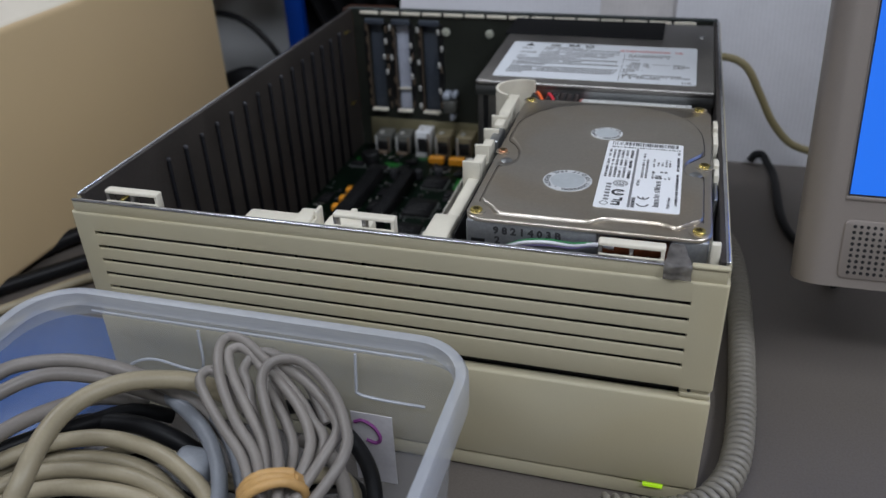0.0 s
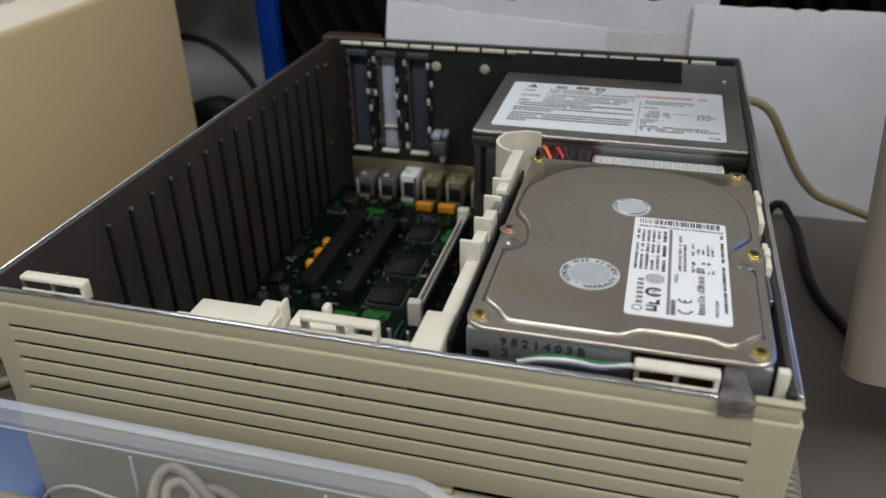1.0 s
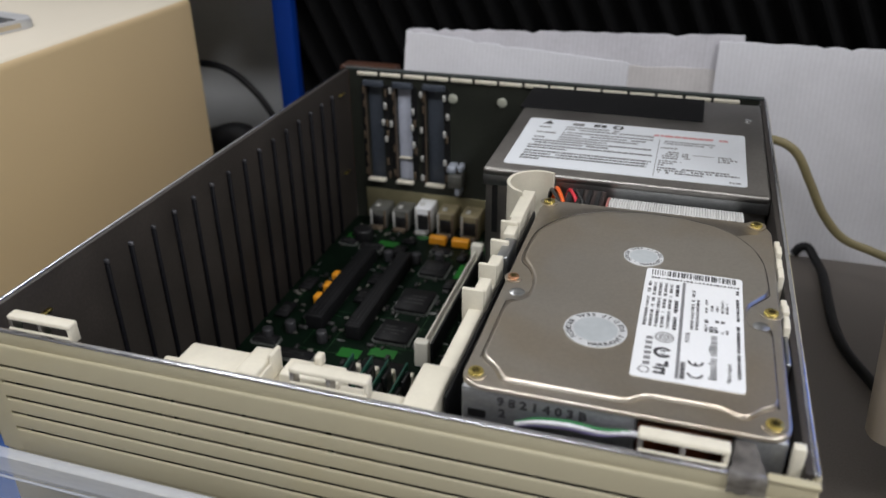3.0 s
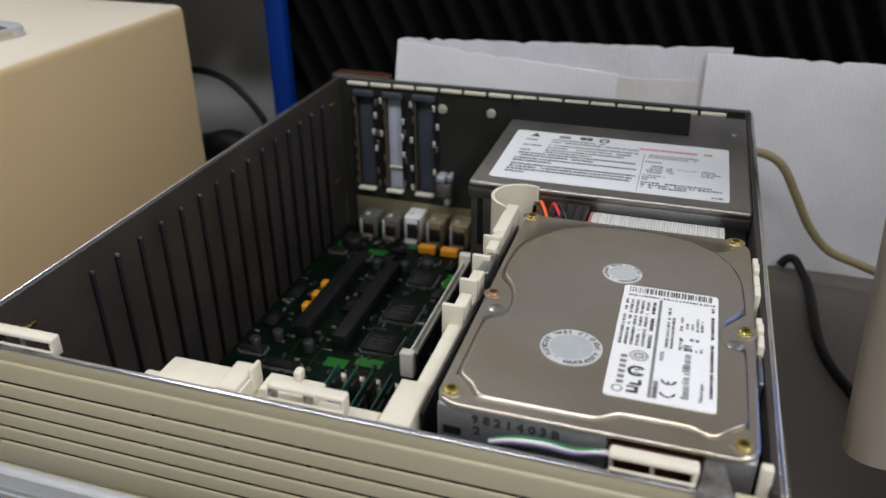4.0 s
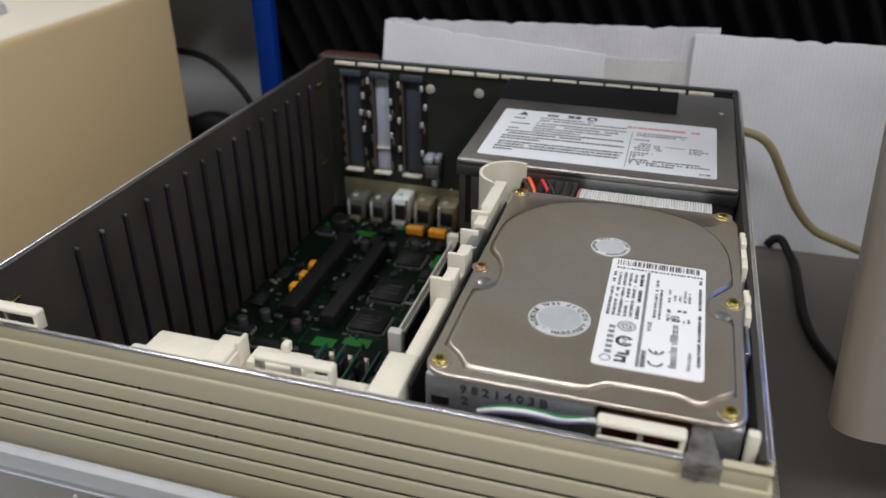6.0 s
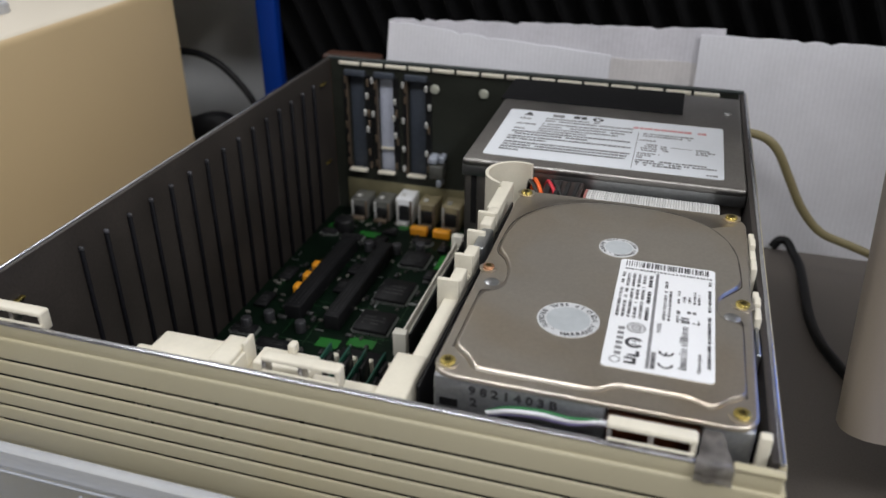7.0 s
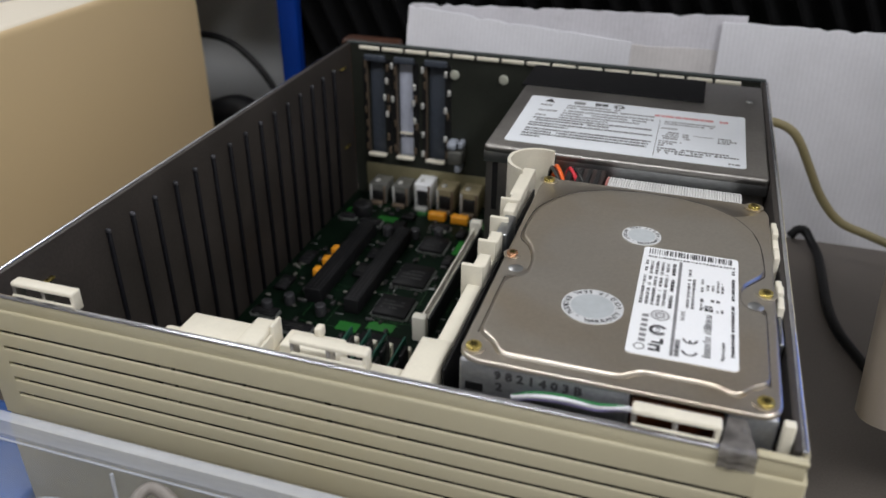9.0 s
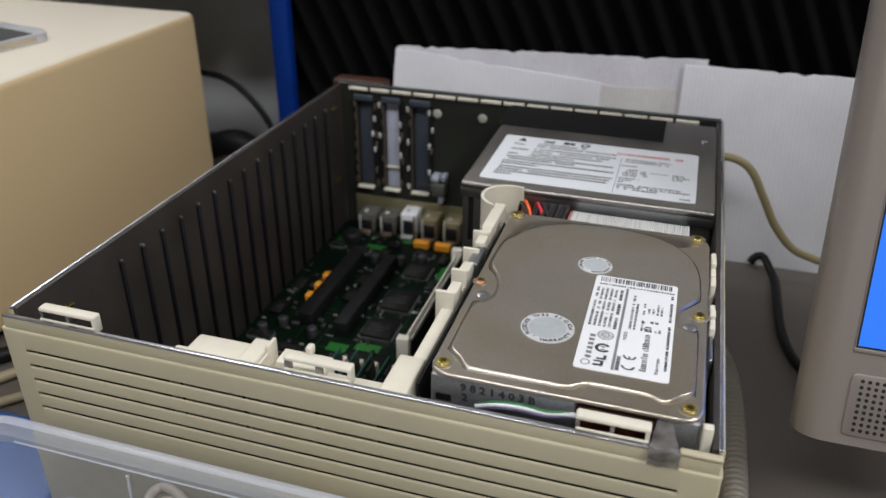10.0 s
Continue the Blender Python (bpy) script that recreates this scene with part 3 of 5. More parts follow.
# memory modules near the front
for k, x in enumerate((0.0935, 0.1045, 0.1142, 0.1252)):
    mm = thing("memory_module", (x, 0.10, BZ), "green memory module standing in its socket", "memory module", "memory modules")
    part("module_board", blk((x - 0.0006, 0.055, BZ + 0.0042), (x + 0.0006, 0.143, 0.0355), 0.0002), mat("module_green", (0.010, 0.060, 0.040), 0.4, stain=0.2), mm)
    for j in range(6):
        part("memory_chip", blk((x + 0.0007, 0.060 + j * 0.0138, 0.016), (x + 0.0032, 0.070 + j * 0.0138, 0.033), 0.0003, 1), BLACK, mm)
    part("socket", blk((x - 0.0030, 0.050, BZ), (x + 0.0034, 0.146, BZ + 0.006), 0.0006), CREAM, mm)
    part("socket_clip", blk((x - 0.0020, 0.1435, BZ + 0.004), (x + 0.0024, 0.1475, 0.026), 0.0008), CREAM, mm)
chip(0.089, 0.1155, 0.150, 0.168, 0.006)

# pale plug on the rear wall
pg = thing("rear_plug", (0.090, 0.360, 0.0385), "pale grey and dark plug on the rear wall", "plug")
part("shell", blk((0.0845, 0.3480, 0.0570), (0.0915, 0.3601, 0.0630), 0.0016), mat("blue_grey_plug", (0.34, 0.37, 0.43), 0.45, stain=0.35, stain_scale=200), pg)
part("shell", blk((0.0855, 0.3480, 0.0455), (0.0965, 0.3601, 0.0565), 0.0012), mat("grey_port_shell", (0.11, 0.11, 0.10), 0.45), pg)
part("shell", blk((0.0925, 0.3500, 0.0580), (0.0965, 0.3601, 0.0635), 0.0012), MATS["blue_grey_plug"], pg)
part("shell", blk((0.0905, 0.3490, 0.0385), (0.0950, 0.3601, 0.0450), 0.0014), MATS["blue_grey_plug"], pg)
# ---- loudspeaker bracket behind the front ----
br = thing("front_bracket", (0.125, 0.018, 0.0082), "cream plastic bracket behind the front panel", "bracket")
part("shelf", blk((0.0835, 0.0062, 0.085), (0.1140, 0.0250, 0.1205), 0.0012), CREAM, br)
part("shelf_end", blk((0.0770, 0.0062, 0.085), (0.0842, 0.0165, 0.1190), 0.0010), CREAM, br)
part("bridge", blk((0.1135, 0.0062, 0.085), (0.1468, 0.0230, 0.1150), 0.0010), CREAM, br)
part("block", blk((0.1100, 0.0100, 0.1000), (0.1185, 0.0265, 0.1228), 0.0008), CREAM, br)
part("fin", blk((0.1186, 0.0190, 0.1080), (0.1204, 0.0262, 0.1252), 0.0007), CREAM, br)
part("rib", blk((0.1188, 0.0100, 0.1080), (0.1200, 0.0195, 0.1215), 0.0004), CREAM, br)
part("ledge", blk((0.1240, 0.0160, 0.1000), (0.1465, 0.0262, 0.1205), 0.0008), CREAM, br)
part("hook", blk((0.1345, 0.0235, 0.1200), (0.1375, 0.0278, 0.1245), 0.0008), CREAM, br)
part("skirt", blk((0.1472, 0.0062, 0.0900), (0.1738, 0.0185, 0.1190), 0.0010), CREAM, br)
part("column", blk((0.100, 0.0120, BZ), (0.112, 0.0240, 0.0855), 0.0010), CREAM, br)

# ---- drive tray ----
tray = thing("drive_tray", (0.24, 0.09, 0.0042), "cream plastic tray holding the hard disk drive", "drive bracket")
part("front_block", blk((0.1728, 0.0100, 0.0900), (0.1842, 0.0345, 0.1225), 0.0008), CREAM, tray)
part("left_rail", blk((0.1785, 0.0340, 0.0650), (0.1845, 0.1720, 0.1222), 0.0006), CREAM, tray)
# black strip put in for the shaded gap between rail and drive
part("rail_lining", blk((0.1847, 0.0200, 0.0650), (0.1860, 0.1720, 0.1205), 0.0003), BLACK, tray)
for y, x0, h in ((0.0735, 0.1758, 0.1312), (0.0945, 0.1770, 0.1312), (0.1165, 0.1765, 0.1312), (0.1360, 0.1765, 0.1312)):
    part("tab", blk((x0, y, 0.1080), (0.1848, y + 0.0020, h), 0.0004), CREAM, tray)
for y0, y1 in ((0.0756, 0.0860), (0.0966, 0.1060), (0.1262, 0.1350), (0.1382, 0.1450)):
    part("guide", blk((0.1800, y0, 0.1180), (0.1852, y1, 0.1302), 0.0006), CREAM, tray)
part("spring_clip", blk((0.1815, 0.1062, 0.1170), (0.1868, 0.1250, 0.1292), 0.0010), STEEL, tray, "bent steel spring clip")
part("rear_arm", blk((0.1788, 0.1440, 0.1080), (0.1850, 0.1760, 0.1300), 0.0006), CREAM, tray)
# cable guide: an open ring
bm = bmesh.new()
cx, cy, r0, r1 = 0.1846, 0.1822, 0.0138, 0.0155
pts = [(cx + r1 * math.cos(radians(a)), cy + r1 * math.sin(radians(a))) for a in range(66, 254, 11)] + [(cx + r0 * math.cos(radians(a)), cy + r0 * math.sin(radians(a))) for a in range(242, 65, -11)]
prism(bm, pts, 0.085, 0.1322, 0.0)
part("cable_guide", bm, CREAM, tray, "round cream cable guide")
part("right_rail", blk((0.2936, 0.030, 0.0650), (0.2960, 0.150, 0.1200), 0.0005), CREAM, tray)
for y0, y1, h in ((0.1130, 0.1210, 0.1335), (0.1225, 0.1300, 0.1330), (0.1320, 0.1385, 0.1345), (0.1400, 0.1460, 0.1330), (0.0760, 0.0840, 0.1335), (0.0850, 0.0905, 0.1345), (0.0925, 0.0975, 0.1325)):
    part("tab", blk((0.2948, y0, 0.1100), (0.2972, y1, h), 0.0006), CREAM, tray)
part("spring_clip", blk((0.2950, 0.058, 0.112), (0.2968, 0.076, 0.130), 0.0006), STEEL, tray)
part("corner_post", blk((0.2936, 0.0095, 0.1050), (0.2972, 0.0128, 0.1345), 0.0006), CREAM, tray)
part("tray_floor", blk((0.1850, 0.0110, 0.0620), (0.2950, 0.1700, 0.0655), 0.0005), CREAM, tray)
for x, y in ((0.187, 0.03), (0.187, 0.16), (0.292, 0.03), (0.292, 0.16)):
    part("tray_leg", blk((x - 0.003, y - 0.003, 0.0041), (x + 0.003, y + 0.003, 0.0622), 0.0005), CREAM, tray)
part("carrier", blk((0.1950, 0.0200, 0.0655), (0.2910, 0.1500, 0.1090), 0.001), BLACK, tray, "dark drive carrier")

# ---- hard disk drive ----
hd = thing("hard_disk_drive", (0.243, 0.086, 0.109), "hard disk drive with a dull nickel cover in the tray", "hard drive")
part("base_casting", blk((0.1935, 0.0165, 0.1092), (0.2925, 0.1570, 0.1332), 0.0012), CAST, hd)
part("front_block", blk((0.1932, 0.0125, 0.1105), (0.2490, 0.0170, 0.1331), 0.0010), CAST, hd)
part("front_block", blk((0.2780, 0.0125, 0.1105), (0.2928, 0.0170, 0.1331), 0.0010), CAST, hd)
part("notch", blk((0.1955, 0.0121, 0.1215), (0.2015, 0.0127, 0.1245)), BLACK, hd)
part("flex_board", blk((0.2495, 0.0140, 0.112), (0.2775, 0.0166, 0.1300), 0.0004), mat("amber_flex", (0.10, 0.030, 0.012), 0.35, stain=0.5, stain_scale=120), hd, "dark amber flexible circuit")


def plateau(bm, pts, steps, capped=True, first=False):
    """A raised area: its rounded outline, stepped inwards and upwards, then a flat top. Gives the last ring, or the first."""
    line = []
    for (x0, y0), (x1, y1) in zip(pts, pts[1:] + pts[:1]):
        m = max(1, int(math.hypot(x1 - x0, y1 - y0) / 0.0012))
        line += [Vector((x0 + (x1 - x0) * k / m, y0 + (y1 - y0) * k / m, 0)) for k in range(m)]
    for _ in range(5):
        line = [(line[i - 1] + 2 * p + line[(i + 1) % len(line)]) / 4 for i, p in enumerate(line)]
    n = len(line)
    rings = []
    for inset, z in steps:
        ring = []
        for i, p in enumerate(line):
            d = (line[(i + 1) % n] - line[i - 1]).normalized()
            wide = (1 + 1.6 * max(0.0, -d.x) ** 0.7) * (1 - 0.6 * max(0.0, d.y)) if inset > 0 and z > 0.1347 else 1.0
            ring.append(bm.verts.new((p.x - d.y * inset * wide, p.y + d.x * inset * wide, z)))
        rings.append(ring)
    for a, b in zip(rings, rings[1:]):
        for k in range(n):
            bm.faces.new((a[k], a[(k + 1) % n], b[(k + 1) % n], b[k]))
    if capped:
        cap = bm.faces.new(rings[-1])
        bmesh.ops.triangulate(bm, faces=[cap], ngon_method="BEAUTY")
    return rings[0 if first else -1]


CONTOUR = [(0.2047, 0.0158), (0.2455, 0.0158), (0.2510, 0.0205), (0.2740, 0.0205), (0.2785, 0.0172), (0.2815, 0.0178), (0.2845, 0.0225), (0.2902, 0.0262), (0.2902, 0.0670), (0.2885, 0.0690), (0.2835, 0.0700), (0.2818, 0.0735), (0.2818, 0.0815), (0.2840, 0.0855), (0.2895, 0.0930), (0.2905, 0.0980), (0.2895, 0.1180), (0.2860, 0.1310), (0.2790, 0.1420), (0.2690, 0.1495), (0.2560, 0.1535), (0.2400, 0.1545), (0.2240, 0.1525), (0.2110, 0.1460), (0.2020, 0.1365), (0.1960, 0.1240), (0.1946, 0.1100), (0.1950, 0.0965), (0.2000, 0.0890), (0.2030, 0.0800), (0.2030, 0.0700), (0.2005, 0.0660), (0.1965, 0.0645), (0.1958, 0.0600), (0.1958, 0.0270), (0.1975, 0.0245), (0.2010, 0.0228), (0.2030, 0.0200)]
bm = bmesh.new()
rim_ring = plateau(bm, rounded(0.1922, 0.2938, 0.0118, 0.1580, (0.006, 0.006, 0.008, 0.008), 6), [(0.0, 0.1330), (0.0, 0.1339), (0.0003, 0.1343), (0.0008, 0.1346), (0.0013, 0.1346)], capped=False)
edge_ring = plateau(bm, CONTOUR, [(0.0, 0.1346), (0.0002, 0.1349), (0.0006, 0.1355), (0.0011, 0.1359), (0.0015, 0.1361), (0.0018, 0.1361)], first=True)
edges = [bm.edges.get((r[i - 1], r[i])) for r in (rim_ring, edge_ring) for i in range(len(r))]
bmesh.ops.triangle_fill(bm, use_beauty=True, use_dissolve=False, edges=edges)
cover = part("cover", bm, COVER, hd, "stamped nickel top cover")
# dark line laid along the raised panel in place of its edge's shade
shade_line = [(x, y, 0.13465) for x, y in CONTOUR[7:35]]
part("pressed_seam", cable(shade_line, 0.00026, 8, 6), mat("groove_shade_nickel", (0.10, 0.088, 0.076), 0.5, 0.7), cover, "dark line standing in for the shaded edge of the raised panel")
part("dimple", rod((0.1985, 0.0717, 0.1345), (0.1985, 0.0717, 0.1352), 0.0031, 0.0020, 18), STEEL, cover)
part("dimple", rod((0.2868, 0.0724, 0.1345), (0.2868, 0.0724, 0.1352), 0.0031, 0.0020, 18), STEEL, cover)


def screw(x, y, z, material, r=0.0030):
    bm = bmesh.new()
    cyl(bm, (x, y, z - 0.002), (x, y, z + 0.0009), r, r * 0.86, 18, 0.0003)
    s = part("screw", bm, material, hd)
    bm = bmesh.new()
    for k in range(3):
        a = radians(60 * k + 17)
        t = blk((-r * 0.5, -r * 0.13, 0), (r * 0.5, r * 0.13, 0.0002))
        bmesh.ops.transform(t, matrix=Matrix.Translation((x, y, z + 0.00085)) @ Matrix.Rotation(a, 4, "Z"), verts=t.verts)
        join(bm, t)
    part("screw_socket", bm, mat("dark_brass", (0.13, 0.10, 0.03), 0.4, 0.8), s)
    part("washer", rod((x, y, z - 0.0004), (x, y, z + 0.0001), r * 1.35, n=20), COVER, s)


for x, y in ((0.1966, 0.0181), (0.2886, 0.0179), (0.1956, 0.1545), (0.2876, 0.1545), (0.2905, 0.0815)):
    screw(x, y, 0.1350, BRASS)
screw(0.1936 + 0.0012, 0.0815, 0.1350, COPPER, 0.0026)
# warranty seals
for cx, cy, r in ((0.2426, 0.1100, 0.0079), (0.2309, 0.0517, 0.0110)):
    se = part("seal", rod((cx, cy, 0.1361), (cx, cy, 0.1364), r, n=40), mat("seal_foil", (0.60, 0.61, 0.62), 0.45, grain=0.04), hd, "round warranty seal")
    bm = bmesh.new()
    prism(bm, [(cx + 0.70 * r * math.cos(radians(a)), cy + 0.70 * r * math.sin(radians(a))) for a in range(0, 360, 9)], 0.1363, 0.13646)
    part("seal_centre", bm, mat("seal_grey", (0.44, 0.47, 0.49), 0.4, grain=0.04), se)
    bm = bmesh.new()
    words = "WARRANTY VOID IF SEAL BROKEN * "
    for k, ch in enumerate(words):
        if ch != " ":
            a = radians(-100 + 360 * k / len(words))
            t = letters(ch, r * 0.25, 0.03)
            bmesh.ops.transform(t, matrix=Matrix.Translation((cx + 0.93 * r * math.cos(a), cy + 0.93 * r * math.sin(a), 0.13648)) @ Matrix.Rotation(a + math.pi / 2, 4, "Z"), verts=t.verts)
            join(bm, t)
    part("seal_print", bm, INK, se)
# paper label with print running along the drive
X0, Y0 = 0.2447, 0.0287
bm = bmesh.new()
prism(bm, rounded(X0, 0.2805, Y0, 0.1012, 0.0016, 4), 0.1360, 0.1364)
lab = part("label", bm, PAPER, hd, "white printed paper label")
LZ = 0.13648
bm = bmesh.new()
x = X0 + 0.0022
while x < X0 + 0.0335:
    w = RNG.choice((0.0002, 0.0004, 0.0007))
    quad(bm, x, x + w, Y0 + 0.0674, Y0 + 0.0715, LZ)
    x += w + RNG.choice((0.0002, 0.0003, 0.0006))
part("bar_code", bm, INK, lab)
bm = bmesh.new()
dashes(bm, X0 + 0.0022, X0 + 0.0346, Y0 + 0.0645, Y0 + 0.0658, LZ, "x", 0.0008, 0.0005)
for k in range(5):
    for v0, v1 in ((0.0305, 0.0425), (0.0435, 0.0505), (0.0520, 0.0620)):
        dashes(bm, X0 + 0.0016 + 0.0020 * k, X0 + 0.0027 + 0.0020 * k, Y0 + v0, Y0 + v1, LZ, "y", 0.0010, 0.0004)
dashes(bm, X0 + 0.0178, X0 + 0.0179 + 0.0010, Y0 + 0.0320, Y0 + 0.0600, LZ, "y", 0.0009, 0.0006)
dashes(bm, X0 + 0.0196, X0 + 0.0206, Y0 + 0.0320, Y0 + 0.0525, LZ, "y", 0.0016, 0.0004)
for u, v0, v1 in ((0.0226, 0.032, 0.040), (0.0226, 0.0445, 0.0535), (0.0246, 0.032, 0.0335), (0.0246, 0.0445, 0.0500), (0.0264, 0.032, 0.0335), (0.0264, 0.046, 0.0500), (0.0282, 0.032, 0.0335), (0.0282, 0.0455, 0.054), (0.0298, 0.032, 0.0345), (0.0298, 0.0455, 0.0525)):
    dashes(bm, X0 + u, X0 + u + 0.0009, Y0 + v0, Y0 + v1, LZ, "y", 0.0010, 0.0004)
for u, v in ((0.0226, 0.0375), (0.0262, 0.0385), (0.0281, 0.0385)):
    quad(bm, X0 + u, X0 + u + 0.0013, Y0 + v, Y0 + v + 0.0016, LZ + 0.00002)
tagged(part("label_print", bm, mat("label_grey_print", (0.12, 0.12, 0.125), 0.6, grain=0.1, stain=0.15), lab), kind="stuff")
bm = bmesh.new()
dashes(bm, X0 + 0.0118, X0 + 0.0131, Y0 + 0.0300, Y0 + 0.0500, LZ, "y", 0.0013, 0.0003)
dashes(bm, X0 + 0.0118, X0 + 0.0131, Y0 + 0.0530, Y0 + 0.0620, LZ, "y", 0.0010, 0.0003)
dashes(bm, X0 + 0.0334, X0 + 0.0345, Y0 + 0.0070, Y0 + 0.0630, LZ, "y", 0.0010, 0.0003)
tagged(part("label_print", bm, INK, lab), kind="stuff")
bm = bmesh.new()
quad(bm, X0 + 0.0141, X0 + 0.0144, Y0 + 0.0020, Y0 + 0.0640, LZ)
quad(bm, X0 + 0.0149, X0 + 0.0152, Y0 + 0.0020, Y0 + 0.0640, LZ)
quad(bm, X0 + 0.0144, X0 + 0.0149, Y0 + 0.0020, Y0 + 0.0640, LZ)
part("double_rule", bm, PALEINK, lab)
bm = bmesh.new()
quad(bm, X0 + 0.0154, X0 + 0.0172, Y0 + 0.0020, Y0 + 0.0120, LZ)
part("grey_field", bm, mat("pale_grey_field", (0.50, 0.50, 0.51), 0.5, grain=0.03), lab)
bm = bmesh.new()
dashes(bm, X0 + 0.0157, X0 + 0.0169, Y0 + 0.0025, Y0 + 0.0115, LZ + 0.0001, "y", 0.0010, 0.0004)
part("field_print", bm, INK, lab)
# brand mark: a ring and upright strokes, and the slanting product line
bm = bmesh.new()
arc_ring(bm, X0 + 0.0042, Y0 + 0.0043, LZ, 0.0014, 0.0019)
for k in range(6):
    quad(bm, X0 + 0.0036, X0 + 0.0058, Y0 + 0.0072 + 0.0030 * k, Y0 + 0.0090 + 0.0030 * k, LZ)
part("brand_mark", bm, PALEINK, lab)
bm = bmesh.new()
for v0, v1, u in ((0.0045, 0.0165, 0.0250), (0.0180, 0.0300, 0.0250), (0.0320, 0.0350, 0.0242)):
    v = v0
    while v < v1:
        tall = RNG.choice((0.0, 0.0, 0.0006))
        quad(bm, X0 + u - tall, X0 + 0.0270, Y0 + v, Y0 + v + RNG.uniform(0.0005, 0.0010), LZ)
        v += 0.0014
tagged(part("product_mark", bm, INK, lab), kind="stuff")
bm = bmesh.new()
quad(bm, X0 + 0.0072, X0 + 0.0110, Y0 + 0.0030, Y0 + 0.0043, LZ)
quad(bm, X0 + 0.0098, X0 + 0.0110, Y0 + 0.0043, Y0 + 0.0056, LZ)
quad(bm, X0 + 0.0072, X0 + 0.0110, Y0 + 0.0056, Y0 + 0.0067, LZ)
quad(bm, X0 + 0.0080, X0 + 0.0118, Y0 + 0.0073, Y0 + 0.0085, LZ)
quad(bm, X0 + 0.0106, X0 + 0.0118, Y0 + 0.0085, Y0 + 0.0105, LZ)
part("approval_mark", bm, INK, lab)
bm = bmesh.new()
arc_ring(bm, X0 + 0.0096, Y0 + 0.0153, LZ, 0.0018, 0.0031, 28, 30, 330)
quad(bm, X0 + 0.0088, X0 + 0.0105, Y0 + 0.0140, Y0 + 0.0146, LZ)
quad(bm, X0 + 0.0088, X0 + 0.0105, Y0 + 0.0158, Y0 + 0.0165, LZ)
part("approval_mark", bm, INK, lab)
bm = bmesh.new()
arc_ring(bm, X0 + 0.0096, Y0 + 0.0245, LZ, 0.0011, 0.0018)
arc_ring(bm, X0 + 0.0096, Y0 + 0.0245, LZ, 0.0023, 0.0026)
arc_ring(bm, X0 + 0.0096, Y0 + 0.0245, LZ, 0.0029, 0.0033)
quad(bm, X0 + 0.0091, X0 + 0.0101, Y0 + 0.0241, Y0 + 0.0249, LZ)
part("approval_mark", bm, PALEINK, lab)
bm = bmesh.new()
arc_ring(bm, X0 + 0.0203, Y0 + 0.0062, LZ, 0.0018, 0.0026, 16, 180, 360)
arc_ring(bm, X0 + 0.0203, Y0 + 0.0130, LZ, 0.0018, 0.0026, 16, 180, 360)
quad(bm, X0 + 0.0199, X0 + 0.0206, Y0 + 0.0112, Y0 + 0.0126, LZ)
part("approval_mark", bm, INK, lab)
bm = letters("Made in Japan", 0.0019, 0.02)
bmesh.ops.transform(bm, matrix=Matrix.Translation((X0 + 0.0314, Y0 + 0.0040, LZ)) @ Matrix.Rotation(math.pi / 2, 4, "Z"), verts=bm.verts)
part("label_word", bm, INK, lab)
bm = letters("MODEL", 0.0019, 0.02)
bmesh.ops.transform(bm, matrix=Matrix.Translation((X0 + 0.0178, Y0 + 0.0235, LZ)) @ Matrix.Rotation(math.pi / 2, 4, "Z"), verts=bm.verts)
part("label_word", bm, INK, lab)
# stamped number on the front of the casting
for text, x, z, s in (("9821403B", 0.2052, 0.1277, 0.0042), ("2", 0.2058, 0.1230, 0.0042)):
    bm = bmesh.new()
    for k, ch in enumerate(text):
        t = letters(ch, s * 1.1, 0.05)
        bmesh.ops.transform(t, matrix=Matrix.Translation((x + k * 0.00375, 0.01235, z)) @ Matrix.Rotation(math.pi / 2, 4, "X"), verts=t.verts)
        join(bm, t)
    part("stamped_number", bm, INK, hd)

# ---- power supply ----
ps = thing("power_supply", (0.223, 0.27, 0.0042), "dull steel power supply box with a white label", "power supply")
part("body", blk((0.1520, 0.2030, 0.0042), (0.2968, 0.3460, 0.1270), 0.0012), PSUSTEEL, ps)
part("top_cover", blk((0.1512, 0.2000, 0.1245), (0.2972, 0.3470, 0.1295), 0.0020, 4), PSUSTEEL, ps)
part("front_lip", blk((0.1514, 0.2003, 0.1195), (0.2970, 0.2016, 0.1262), 0.0005), STEEL, ps, "bright folded steel front lip")
for k in range(3):
    part("side_vent", blk((0.1515, 0.2120 + 0.012 * k, 0.080), (0.1521, 0.2155 + 0.012 * k, 0.118)), BLACK, ps)
for k in range(2):
    part("front_vent", blk((0.1560 + 0.010 * k, 0.2024, 0.090), (0.1590 + 0.010 * k, 0.2031, 0.1185)), BLACK, ps)
# black plate laid on top in place of a recess and its shade
part("rear_plate", blk((0.1490, 0.3040, 0.1288), (0.2625, 0.3475, 0.1301), 0.0004), mat("recess_black", (0.010, 0.010, 0.011), 0.95, grain=0.1, spec=0.1), ps, "black plate put in for a dark recess")
part("screw", rod((0.2890, 0.3150, 0.1294), (0.2890, 0.3150, 0.1303), 0.0022, 0.0018, 14), STEEL, ps)
PX, PY, PW, PH = 0.1602, 0.2090, 0.1258, 0.0760
bm = bmesh.new()
prism(bm, rounded(PX, PX + PW, PY, PY + PH, 0.002, 4), 0.1292, 0.12985)
pl = part("label", bm, mat("bluish_white_label", (0.76, 0.79, 0.84), 0.4, grain=0.02, stain=0.03), ps, "white rating label with fine print")
PZ = 0.12993
fine, pale, red = bmesh.new(), bmesh.new(), bmesh.new()
